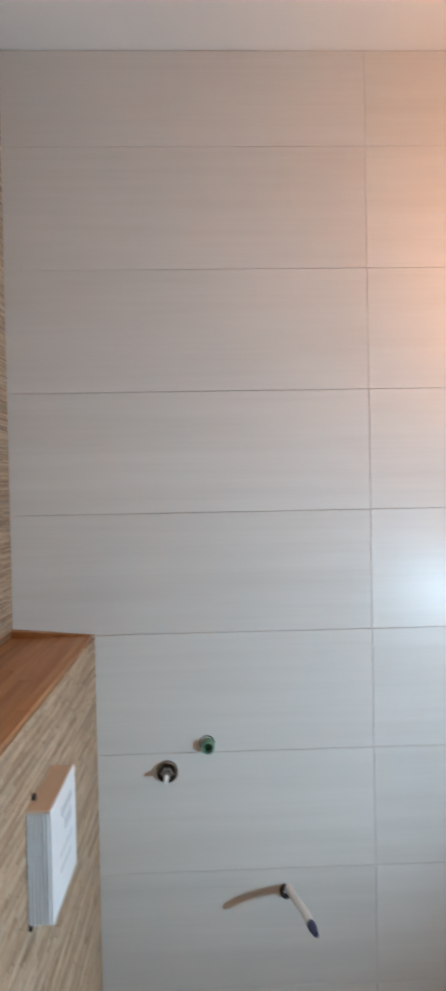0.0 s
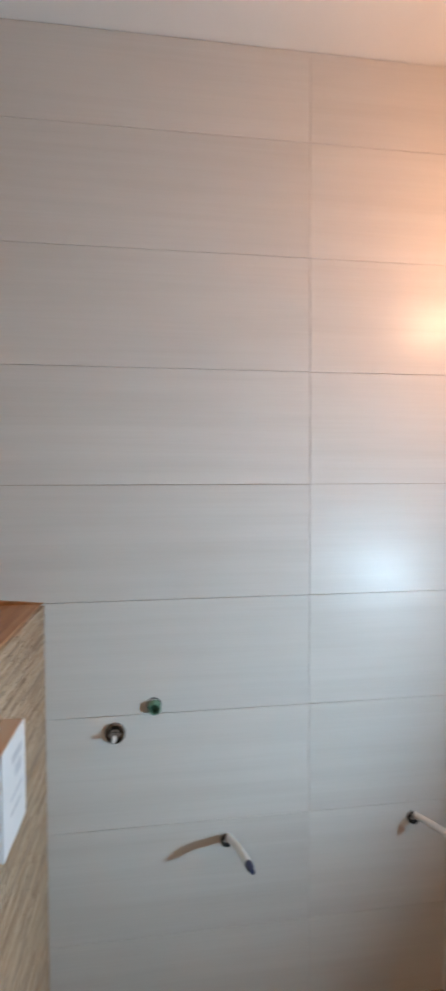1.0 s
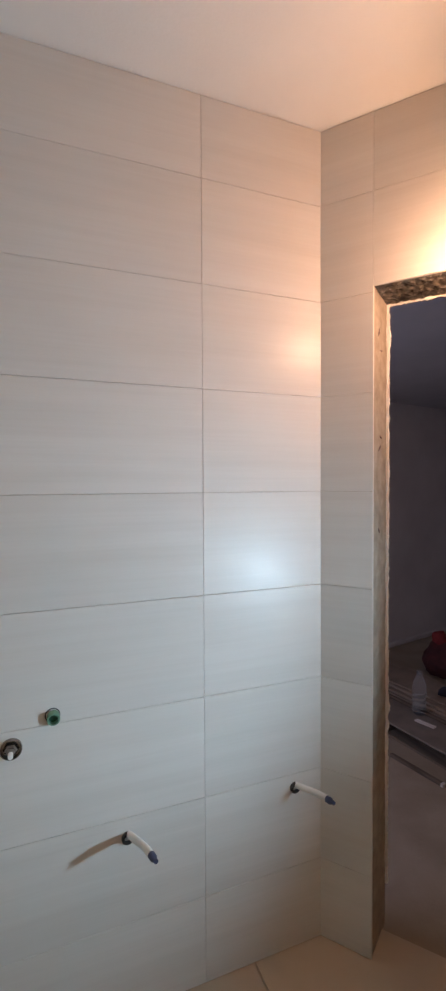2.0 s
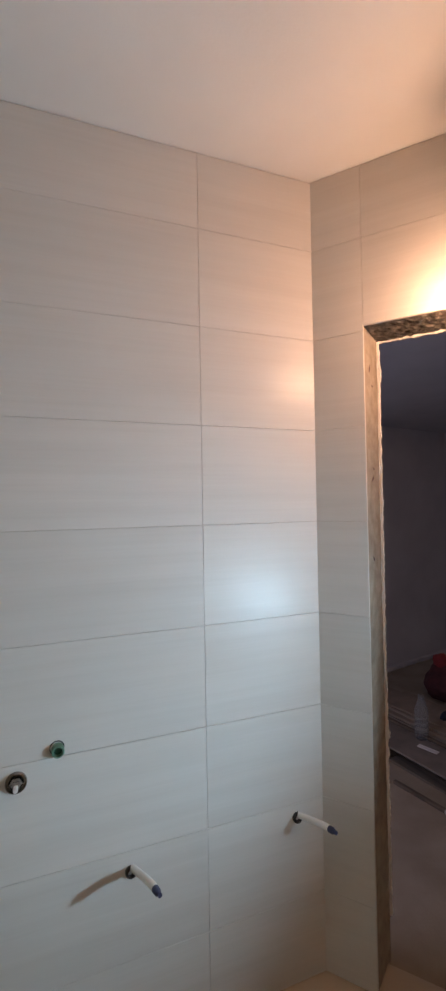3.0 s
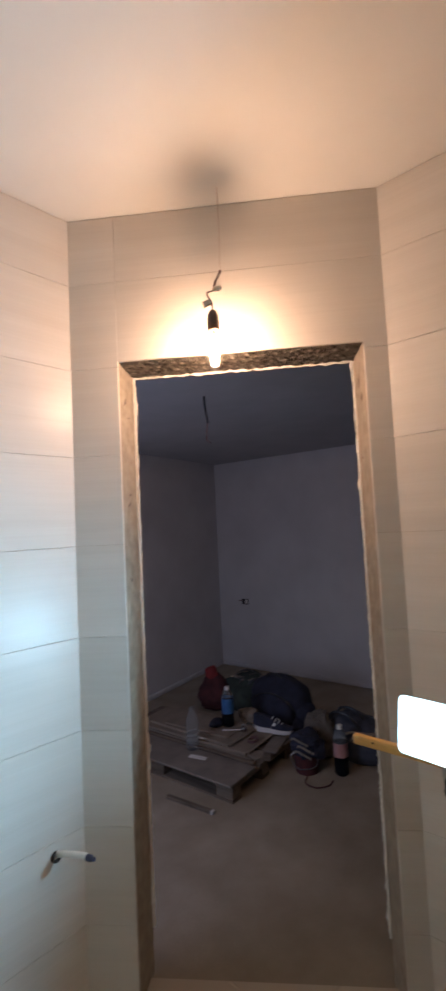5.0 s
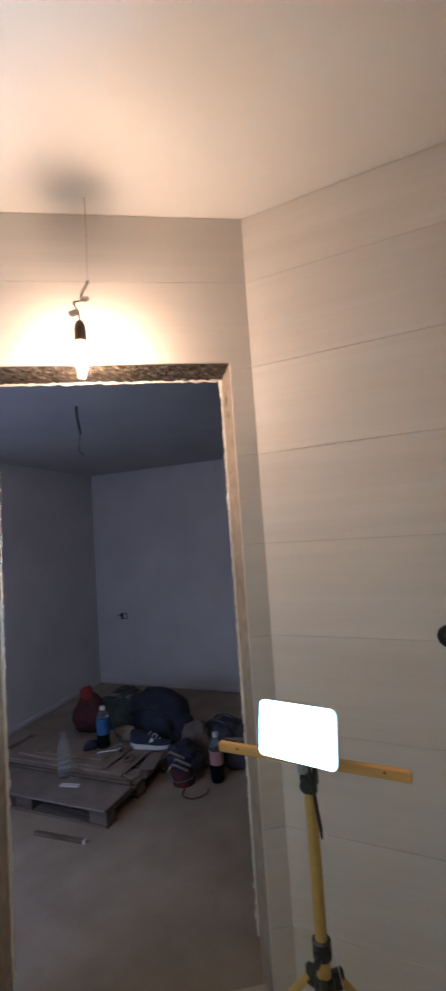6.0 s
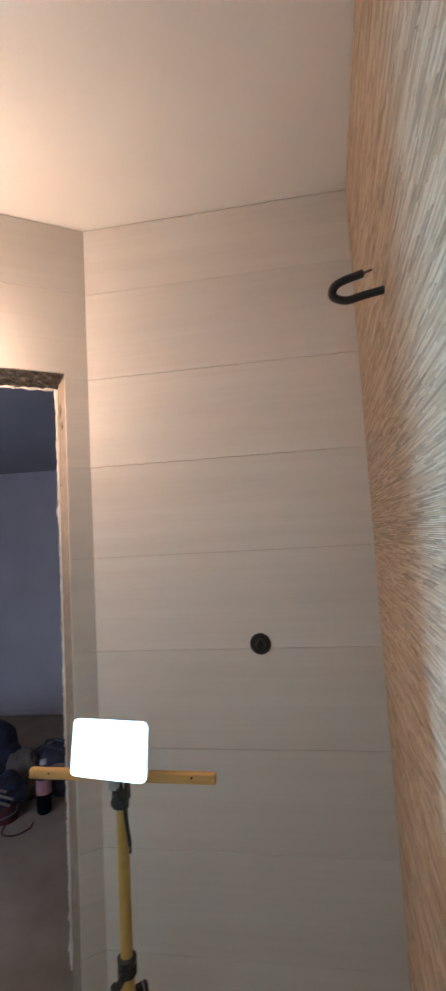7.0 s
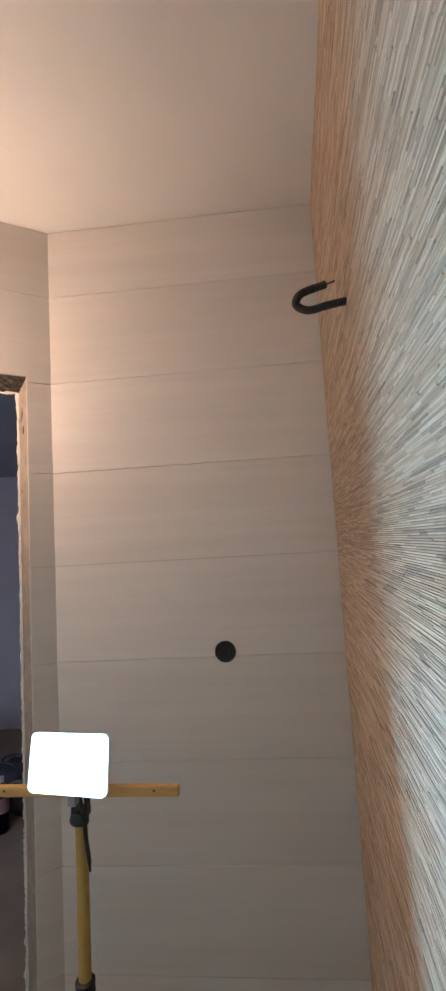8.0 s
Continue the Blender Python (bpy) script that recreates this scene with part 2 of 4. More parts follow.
M_YELLOW = plain("yellow_paint", (0.52, 0.33, 0.085), (0.60, 0.39, 0.11), 0.35, 30)
# bar tube's yellow, raised in colour for the lamp light on it
M_BAR_LIT = wood_material("lit_bar_yellow", (0.80, 0.46, 0.12), (0.92, 0.60, 0.21), 0.4, (30.0, 2.0, 30.0))
M_BLACK = plain("black_plastic", (0.015, 0.016, 0.018), (0.03, 0.031, 0.034), 0.42, 40)
M_METAL = plain("grey_metal", (0.40, 0.40, 0.41), (0.52, 0.52, 0.53), 0.33, 40, 1.0)
M_BAKELITE = plain("brown_bakelite", (0.09, 0.058, 0.042), (0.13, 0.085, 0.06), 0.4, 50)
M_WIRE = plain("brown_wire", (0.11, 0.06, 0.06), (0.18, 0.10, 0.10), 0.5, 60)
M_PALE_WIRE = plain("pale_wire", (0.36, 0.26, 0.22), (0.46, 0.34, 0.29), 0.5, 60)
M_TERMINAL = plain("pale_terminal", (0.74, 0.68, 0.60), (0.80, 0.74, 0.66), 0.45, 50)
M_PALLET = wood_material("pallet_wood", (0.10, 0.08, 0.058), (0.21, 0.17, 0.13), 0.85, (30.0, 2.0, 30.0))
M_SHEET = plain("dusty_board", (0.17, 0.145, 0.12), (0.25, 0.215, 0.18), 0.8, 9, relief=0.0006)
M_CARTON = plain("cardboard", (0.20, 0.16, 0.12), (0.27, 0.215, 0.165), 0.88, 12, stretch=(1, 1, 3))
M_NAVY = plain("dark_fabric", (0.012, 0.014, 0.028), (0.028, 0.032, 0.060), 0.9, 18, relief=0.003, relief_scale=60)
M_MAROON = plain("maroon_fabric", (0.05, 0.012, 0.014), (0.09, 0.022, 0.024), 0.9, 18, relief=0.003, relief_scale=40)
M_RED = plain("red_cloth", (0.17, 0.016, 0.018), (0.27, 0.030, 0.030), 0.85, 18, relief=0.003, relief_scale=30)
M_GREENBAG = plain("dark_green_fabric", (0.018, 0.026, 0.022), (0.04, 0.055, 0.045), 0.9, 18, relief=0.003, relief_scale=40)
M_SACK = plain("dark_brown_paper", (0.085, 0.070, 0.056), (0.13, 0.108, 0.088), 0.88, 12, relief=0.002, relief_scale=40)
# blue canvas lightened to carry the bloom that lies over the bag
M_HAZED_CANVAS = plain("hazed_blue_canvas", (0.030, 0.034, 0.050), (0.075, 0.080, 0.105), 0.9, 14, relief=0.003, relief_scale=60)
M_SOLE = plain("white_rubber_sole", (0.62, 0.61, 0.60), (0.74, 0.73, 0.72), 0.6, 40)
M_CLEAR = clear("clear_bottle_plastic", (0.85, 0.9, 0.92))
M_COLA = clear("dark_bottle_plastic", (0.05, 0.06, 0.08), 0.08)
M_BLUE = plain("blue_label", (0.03, 0.10, 0.26), (0.05, 0.15, 0.36), 0.4, 30)
M_PINK = plain("faded_red_label", (0.34, 0.17, 0.17), (0.44, 0.25, 0.25), 0.5, 30)
M_PAPER = plain("pale_paper", (0.55, 0.53, 0.50), (0.65, 0.63, 0.60), 0.8, 30)
M_BULB = glow("lit_bulb", (1.0, 0.58, 0.345), BULB_POWER)
M_ENVELOPE, ent, enp = shader("clear_bulb_glass")
env_mix, env_clear, env_gloss = ent.nodes.new("ShaderNodeMixShader"), ent.nodes.new("ShaderNodeBsdfTransparent"), node(ent, "ShaderNodeBsdfGlossy", Roughness=0.05)
env_mix.inputs[0].default_value = 0.06
ent.links.new(env_clear.outputs[0], env_mix.inputs[1])
ent.links.new(env_gloss.outputs[0], env_mix.inputs[2])
ent.links.new(env_mix.outputs[0], ent.nodes["Material Output"].inputs[0])
# emission on the rim stands in for the lamp's bloom
M_RIM_GLOW = glow("rim_glow", (0.475, 0.785, 0.98), RIM_GLOW)
M_CHIP = glow("lit_chip_field", (0.475, 0.785, 0.98), CHIP_POWER)

# ---------------------------------------------------------------- bathroom shell


def structure(name, bm, material, label, category, smooth=False):
    ob = new(name, mesh_of(name, bm, material, smooth))
    return tagged(ob, label, category, kind="structure")


G = 0.009                        # face of the bedding behind the tile faces
wall_north = structure("wall_north", box(X_E - 0.15, G, -0.05, 0.785, WALL_T, 2.75), M_GROUT,
                       "bathroom wall of long cream tiles with fine grey streaks", "wall")
wall_door = structure("wall_door", joined(
    box(-0.03, G, -0.05, DOOR_S0 - 0.004, WALL_T, 2.75, m=FB),
    box(DOOR_S1 + 0.004, G, -0.05, LEN_B + 0.05, WALL_T, 2.75, m=FB),
    box(DOOR_S0 - 0.004, G, DOOR_H + 0.004, DOOR_S1 + 0.004, WALL_T, 2.75, m=FB)), M_GROUT,
    "slanting cream-tiled wall round an unframed doorway", "wall")
wall_east = structure("wall_east", box(-0.02, G, -0.05, LEN_C + 0.20, WALL_T, 2.75, m=FC), M_GROUT,
                      "cream-tiled bathroom wall with one open socket box", "wall")
wall_south = structure("wall_south", box(X_E - 0.2, Y_D - 0.17, -0.05, 1.47, Y_D - 0.005, 2.75), M_MOSAIC_BED,
                       "bathroom wall clad in thin beige and brown stick mosaic", "wall")
wall_west = structure("wall_west", box(X_E - 0.16, Y_D - 0.1, -0.05, X_E - 0.005, G + 0.02, 2.75), M_MOSAIC_BED,
                      "bathroom wall clad in thin beige stick mosaic above a ledge", "wall")
ledge_wall = structure("wall_ledge", box(X_E - 0.01, Y_D - 0.02, -0.02, X_LEDGE - 0.005, 0.004, LEDGE_TOP - 0.012), M_MOSAIC_BED,
                       "low boxed-in wall clad in beige stick mosaic", "wall")
ceiling = structure("ceiling", box(X_E - 0.2, Y_D - 0.2, CEIL, 1.62, 0.2, CEIL + 0.12), M_CEIL,
                    "smooth white painted bathroom ceiling", "ceiling")

# wall B's outer half is cut back above the lower room next door by its own wall sheet
floor_bm = box(X_E - 0.1, Y_D - 0.1, -0.14, 2.0, 0.1, -0.008)
for co, no in ((FB @ Vector((0, WALL_T - 0.050, 0)), FB.to_3x3() @ Vector((0, 1, 0))), (FC @ Vector((0, 0.1, 0)), FC.to_3x3() @ Vector((0, 1, 0)))):
    res = bmesh.ops.bisect_plane(floor_bm, geom=floor_bm.verts[:] + floor_bm.edges[:] + floor_bm.faces[:], plane_co=co, plane_no=no, clear_outer=True)
    bmesh.ops.holes_fill(floor_bm, edges=floor_bm.edges[:])
floor = structure("floor", floor_bm, M_GROUT, "pale beige tiled bathroom floor", "floor")

# reveal of the doorway


def rough_sheet(u, v, nu, nv, m, amount, scale, seed):
    """A rough sheet u by v metres in the local xz plane of m, bulging along -y, closed behind."""
    bm = bmesh.new()
    grid = []
    for i in range(nu + 1):
        col = []
        for k in range(nv + 1):
            x, z = u * i / nu, v * k / nv
            q = Vector((x * scale, z * scale, seed))
            d = amount * (0.6 + noise.noise(q) + 0.5 * noise.noise(q * 2.7))
            if i in (0, nu) or k in (0, nv):
                d *= 0.25
            col.append(bm.verts.new((x, -max(d, 0.0) - 0.001, z)))
        grid.append(col)
    for i in range(nu):
        for k in range(nv):
            bm.faces.new((grid[i][k], grid[i + 1][k], grid[i + 1][k + 1], grid[i][k + 1]))
    back = [bm.verts.new((x, 0.006, z)) for x, z in ((0, 0), (u, 0), (u, v), (0, v))]
    bm.faces.new(back[::-1])
    bm.transform(m)
    return bm


D_W = DOOR_S1 - DOOR_S0
REV = WALL_T - 0.012
M_LEFT = FB @ Matrix.Translation((DOOR_S0 - 0.004, 0.011, -0.02)) @ pose(0, 0, 0, 0, 0, 87.5)
M_RIGHT = FB @ Matrix.Translation((DOOR_S1 + 0.004 - SPLAY, WALL_T - 0.001, -0.02)) @ pose(0, 0, 0, 0, 0, -87.5)
part("reveal", rough_sheet(REV, DOOR_H + 0.022, 12, 110, M_LEFT, 0.003, 22, 1.0), M_PLASTER, wall_door, "raw brown plaster jamb", True)
part("reveal", rough_sheet(REV, DOOR_H + 0.022, 12, 110, M_RIGHT, 0.003, 22, 5.0), M_PLASTER, wall_door, "raw brown plaster jamb", True)
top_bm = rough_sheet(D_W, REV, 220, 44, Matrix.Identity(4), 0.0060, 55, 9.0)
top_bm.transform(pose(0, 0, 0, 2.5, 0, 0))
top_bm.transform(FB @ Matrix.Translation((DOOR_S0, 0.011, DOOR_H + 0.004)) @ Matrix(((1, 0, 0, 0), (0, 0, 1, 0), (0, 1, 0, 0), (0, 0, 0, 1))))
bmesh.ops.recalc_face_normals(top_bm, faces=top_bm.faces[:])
for base, spots in ((M_LEFT, ((0.060, 1.62, 0.030, 40), (0.075, 1.655, 0.024, -20), (0.050, 1.98, 0.030, 70), (0.080, 1.93, 0.026, 10), (0.055, 1.36, 0.022, -50))),
                    (M_RIGHT, ((0.070, 2.00, 0.050, 62), (0.095, 1.94, 0.030, 75), (0.060, 1.74, 0.024, -30)))):
    for gx, gz, gl, ga in spots:
        a = Vector((gl / 2 * math.cos(radians(ga)), 0, gl / 2 * math.sin(radians(ga))))
        c = Vector((gx, -0.0045, gz))
        part("gouge", sweep([base @ (c - a), base @ (c + Vector((0.003, 0, -0.002))), base @ (c + a)], 0.0022, 6, lambda i: 1.0 if i == 1 else 0.25), M_WIRE, wall_door, "dark gouge in the plaster")
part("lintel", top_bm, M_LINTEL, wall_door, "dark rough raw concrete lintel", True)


def filler(length, m, seed, tip=0.0075):
    """A ragged bead of filler along local x; it sticks out along z by an uneven width."""
    bm = bmesh.new()
    n = int(length / 0.005)
    rows = []
    for i in range(n + 1):
        x = length * i / n
        knob = max(0.0, noise.noise(Vector((x * 9, seed, 5))) - 0.28) * 2.2
        w = 0.005 + tip * max(0.0, 0.35 + 0.8 * noise.noise(Vector((x * 34, seed, 0))) + 0.7 * noise.noise(Vector((x * 130, seed, 3))) + knob)
        t = 0.005 + 0.003 * noise.noise(Vector((x * 30, seed, 8)))
        rows.append([bm.verts.new(c) for c in ((x, -t, -0.01), (x, -t, w * 0.7), (x, 0.0, w), (x, t, w * 0.6), (x, t, -0.01))])
    for a, b in zip(rows, rows[1:]):
        for k in range(4):
            bm.faces.new((a[k], b[k], b[k + 1], a[k + 1]))
    bm.faces.new(rows[0])
    bm.faces.new(rows[-1][::-1])
    bmesh.ops.recalc_face_normals(bm, faces=bm.faces[:])
    bm.transform(m)
    return bm


def axes(x, y, z, at):
    m = Matrix((Vector(x), Vector(y), Vector(z))).transposed().to_4x4()
    m.translation = at
    return m


part("filler_edge", filler(DOOR_H - 0.14, FB @ axes((0, 0, 1), (0, 1, 0), (1, 0, 0), (DOOR_S0 + SPLAY, WALL_T - 0.003, 0.13)), 1.0, 0.0062), M_FOAM, wall_door, "ragged white filler bead")
part("filler_edge", filler(DOOR_H - 0.13, FB @ axes((0, 0, 1), (0, 1, 0), (-1, 0, 0), (DOOR_S1 - SPLAY + 0.002, WALL_T - 0.003, 0.12)), 4.0), M_FOAM, wall_door, "ragged white filler bead")
part("filler_edge", filler(D_W, FB @ axes((1, 0, 0), (0, 1, 0), (0, 0, -1), (DOOR_S0, WALL_T - 0.003, DOOR_H - SPLAY)), 7.0, 0.007), M_FOAM, wall_door, "ragged white filler bead")

# ---------------------------------------------------------------- room next door
OUT_COR = Vector((3.852, 2.365, 0))
OUT_R = Vector((4.36, -2.20, 0))
OUT_L = Vector((0.30, 1.654, 0))
FOB = wall_frame(OUT_COR, OUT_R)
FOL = wall_frame(OUT_L, OUT_COR)
outer_floor = structure("outer_floor", box(0.0, -2.6, -0.25, 4.8, 3.0, OUT_FLOOR), M_SCREED, "bare dusty cement screed floor", "floor")
structure("outer_wall_back", box(-0.2, 0.0, -0.1, (OUT_R - OUT_COR).length + 0.2, 0.15, 2.4, m=FOB), M_OUTWALL, "bare plastered wall of the dim room", "wall")
structure("outer_wall_side", box(-0.4, 0.0, -0.1, (OUT_COR - OUT_L).length + 0.2, 0.15, 2.4, m=FOL), M_OUTWALL, "bare plastered wall of the dim room", "wall")
for frame_o, length, seed in ((FOB, (OUT_R - OUT_COR).length, 2.0), (FOL, (OUT_COR - OUT_L).length, 6.0)):
    foot = rough_sheet(length, 0.052, 160, 5, frame_o @ Matrix.Translation((0, -0.001, OUT_FLOOR - 0.004)), 0.020, 7, seed)
    structure("baseboard", foot, M_OUTWALL, "rough cement foot of the unplastered wall", "baseboard", True)
# unseen wall; its opening is assumed, to let the fill lamp in
WY0, WY1, WZ0, WZ1 = 0.22, 0.98, 0.56, 1.62
structure("outer_wall_window", joined(
    box(0.10, WALL_T + 0.002, -0.1, 0.25, WY0, 2.4), box(0.10, WY1, -0.1, 0.25, 1.9, 2.4),
    box(0.10, WY0, -0.1, 0.25, WY1, WZ0), box(0.10, WY0, WZ1, 0.25, WY1, 2.4)), M_OUTWALL, "unseen plastered wall with an opening added for the fill lamp", "wall")
structure("outer_wall_far", box(1.40, -2.35, -0.1, 4.7, -2.2, 2.4), M_OUTWALL, "bare plastered wall of the dim room", "wall")
structure("outer_wall_return", box(1.62, -2.25, -0.1, 1.75, -1.6, 2.4), M_OUTWALL, "bare plastered wall of the dim room", "wall")
oc = box(0.0, -2.6, OUT_CEIL, 4.8, 3.0, OUT_CEIL + 0.12)
bmesh.ops.bisect_plane(oc, geom=oc.verts[:] + oc.edges[:] + oc.faces[:], plane_co=FB @ Vector((0, WALL_T - 0.04, 0)), plane_no=FB.to_3x3() @ Vector((0, -1, 0)), clear_outer=True)
bmesh.ops.holes_fill(oc, edges=oc.edges[:])
structure("outer_ceiling", oc, M_OUTCEIL, "dark unpainted ceiling of the dim room", "ceiling")

# ---------------------------------------------------------------- bathroom fittings on the tiled wall


def ring_at(x, z, r0, r1, depth, m=FA, n=28):
    """A collar on a wall: a flat tube from the wall face outwards."""
    out = m @ Matrix.Translation((x, 0, z)) @ pose(0, 0, 0, 90, 0, 0)
    return lathe([(r1, -0.012), (r1, depth), (r1 * 0.93, depth + 0.002), (r0, depth + 0.002), (r0, -0.010)], out, n, False)


# green capped pipe
green = thing("pipe_stub", (-0.068, 0, 0.885), "green plastic water pipe stub standing out of the wall tiles", "pipe")
part("pipe", ring_at(-0.068, 0.885, 0.0118, 0.0162, 0.020), M_GREEN, green, smooth=True)
# offset black ring stands in for the shadow gap at the pipe's foot
part("drilled_edge", ring_at(-0.070, 0.888, 0.0165, 0.0200, -0.0012), M_HOLE_SHADE, green, "black ring painted as the shadow gap round the pipe")
part("bore", lathe([(0.0121, -0.005), (0.0121, 0.006)], FA @ Matrix.Translation((-0.068, 0, 0.885)) @ pose(0, 0, 0, 90, 0, 0), 20), M_BORE_SHADE, green, "bore plug in darker green for its shade")

# chrome valve body
valve = thing("wall_valve", (-0.170, 0, 0.821), "chrome concealed valve body with a pale spindle", "valve")
AT_V = FA @ Matrix.Translation((-0.170, 0, 0.821)) @ pose(0, 0, 0, 90, 0, 0)
part("rosette", ring_at(-0.170, 0.821, 0.0235, 0.0265, 0.009), M_DARK_CHROME, valve, smooth=True)
part("bore", lathe([(0.0236, -0.004), (0.0236, 0.002)], AT_V, 20), M_DARK_CHROME, valve, "dark chrome inside of the valve")
part("cartridge", lathe([(0.0195, 0.0), (0.0195, 0.006), (0.0165, 0.010), (0.0165, 0.013), (0.0120, 0.019), (0.0120, 0.022), (0.0085, 0.028)], AT_V, 6), M_DARK_CHROME, valve, "stepped dark chrome cartridge")
part("spindle", lathe([(0.006, 0.02), (0.006, 0.044), (0.0045, 0.047)], AT_V, 16), M_PEX, valve, "pale plastic spindle", True)


def supply_pipe(x, z, tip, sag):
    """A stub of white pipe that comes out of the wall and bends, its end taped."""
    p = thing("supply_pipe", (x, 0, z), "white plastic supply pipe bent outwards, its end taped dark", "pipe", "supply pipes")
    tip = Vector(tip)
    a = Vector((x, 0.02, z))
    way = smooth_path([a, a.lerp(tip, 0.33) + Vector((0, 0, sag * 0.6)), a.lerp(tip, 0.70) + Vector((0, 0, sag)), tip], 8)
    cut = len(way) - 5
    part("tube", sweep(way[:cut + 1], 0.0094, 14), M_PEX, p, smooth=True)
    part("taped_end", sweep(way[cut:], 0.0096, 14, lambda i: 1.0 if i < 3 else 0.62), M_BLUE_TAPE, p, "dark blue taped end", True)
    part("grommet", ring_at(x, z, 0.0095, 0.0165, 0.008), M_RUBBER, p, "black rubber grommet", True)
    return p


supply_pipe(0.121, 0.509, (0.158, -0.186, 0.568), 0.008)
supply_pipe(0.652, 0.522, (0.684, -0.170, 0.568), 0.006)

# open socket box on wall C
SB = FC @ Matrix.Translation((0.532, 0, 1.178)) @ pose(0, 0, 0, 90, 0, 0)
sbox = thing("socket_box", tuple(SB.translation), "black round flush socket box, empty but for a cable", "socket box")
part("rim", lathe([(0.0325, -0.004), (0.0325, 0.0015), (0.0290, 0.0015), (0.0290, -0.004)], SB, 32, False), M_BLACK, sbox, smooth=True)
# no recess is cut; a black disc on the tile imitates its shade
part("well", lathe([(0.0295, 0.0004), (0.0295, 0.0010), (0.0005, 0.0010)], SB, 32, False), M_HOLE_SHADE, sbox, "black disc painted as the shaded hollow")
cable_pts = smooth_path([SB @ Vector(q) for q in ((-0.008, -0.016, -0.002), (-0.012, 0.000, 0.007), (0.000, 0.016, 0.009), (0.012, 0.006, 0.007), (0.010, -0.012, -0.001))], 6)
part("cable", sweep(cable_pts, 0.0032, 8), M_RUBBER, sbox, smooth=True)

# corrugated conduit out of the mosaic wall
HB = Vector((0.832, Y_D, 1.947))
hose = thing("conduit", tuple(HB), "black corrugated conduit looping out of the mosaic wall", "conduit")
hp = smooth_path([HB + Vector((0, -0.01, 0)), HB + Vector((0.0, 0.035, -0.006)), HB + Vector((0.002, 0.070, -0.010)), HB + Vector((0.004, 0.092, 0.004)), HB + Vector((0.006, 0.082, 0.026)), HB + Vector((0.010, 0.034, 0.041))], 16)
part("hose", sweep(hp, 0.0082, 14, lambda i: 1.0 if i % 2 else 0.82), M_RUBBER, hose, smooth=False)
part("wire_end", sweep([hp[-1] - (hp[-1] - hp[-2]) * 2, hp[-1] + (hp[-1] - hp[-2]).normalized() * 0.018], 0.0022, 8), M_WIRE, hose)
# flat black ring painted as the shaded gap round the hose
part("wall_hole", lathe([(0.013, -0.006), (0.013, 0.0005), (0.0085, 0.0005)], Matrix.Translation(HB) @ pose(0, 0, 0, -90, 0, 0), 20, False), M_HOLE_SHADE, hose, "black ring for the shaded gap of the hole")

# ---------------------------------------------------------------- ledge: worktop and cistern box
top = thing("wooden_shelf", ((X_E + X_LEDGE) / 2, -0.86, LEDGE_TOP), "oiled oak stave board lying on the tiled ledge", "shelf")
rng = random.Random(5)
x = X_E
while x < X_LEDGE - 0.008:
    w = 0.0243
    x1 = min(x + w, X_LEDGE - 0.0005)
    y = -0.003
    while y > Y_D + 0.005:
        l = rng.uniform(0.22, 0.48)
        y1 = max(y - l, Y_D + 0.002)
        b = box(x + 0.0002, y1 + 0.0002, LEDGE_TOP - 0.010, x1 - 0.0002, y - 0.0002, LEDGE_TOP, 0.0006)
        ob = part("stave", b, M_BOARD, top)
        y = y1
    x = x1
wedge = bmesh.new()
wv = [wedge.verts.new(c) for c in ((X_E, -0.014, LEDGE_TOP), (X_LEDGE, -0.004, LEDGE_TOP), (X_LEDGE, -0.001, LEDGE_TOP), (X_E, -0.001, LEDGE_TOP),
                                   (X_E, -0.014, LEDGE_TOP + 0.020), (X_LEDGE, -0.004, LEDGE_TOP + 0.002), (X_LEDGE, -0.001, LEDGE_TOP + 0.002), (X_E, -0.001, LEDGE_TOP + 0.020))]
for f in ((3, 2, 1, 0), (4, 5, 6, 7), (0, 1, 5, 4), (1, 2, 6, 5), (2, 3, 7, 6), (3, 0, 4, 7)):
    wedge.faces.new([wv[i] for i in f])
part("wedge_strip", wedge, M_BOARD, top, "tapered oak strip against the wall")

CY0, CY1, CZ0, CZ1, CX1 = -0.450, -0.325, 0.850, 1.030, X_LEDGE + 0.040
cistern = thing("flush_plate_housing", (X_LEDGE, (CY0 + CY1) / 2, CZ0), "white ribbed plastic flush plate housing jutting from the mosaic", "housing")
part("body", box(X_LEDGE - 0.01, CY0 + 0.002, CZ0, CX1 - 0.003, CY1, CZ1 - 0.004, 0.002), M_PLASTIC, cistern)
part("front_cover", box(CX1 - 0.004, CY0, CZ0 - 0.001, CX1, CY1 + 0.002, CZ1, 0.0015), M_PLASTIC, cistern)
part("top_cover", box(X_LEDGE, CY0 + 0.001, CZ1 - 0.005, CX1 - 0.004, CY1, CZ1, 0.001), plain("buff_cover", (0.66, 0.52, 0.40), (0.72, 0.58, 0.46), 0.8, 14), cistern, "buff-coloured top")
for i in range(6):
    xx = X_LEDGE + 0.003 + i * 0.0058
    part("rib", box(xx, CY0 - 0.0015, CZ0 + 0.002, xx + 0.003, CY0 + 0.004, CZ1 - 0.006, 0.0006), M_PLASTIC, cistern)
for z0, z1, y0, y1 in ((0.985, 1.000, -0.400, -0.345), (0.955, 0.975, -0.385, -0.350), (0.925, 0.932, -0.410, -0.345), (0.900, 0.907, -0.410, -0.355)):
    part("printed_bar", box(CX1 - 0.001, y0, z0, CX1 + 0.0004, y1, z1), M_PRINT, cistern, "faint grey printed bar")
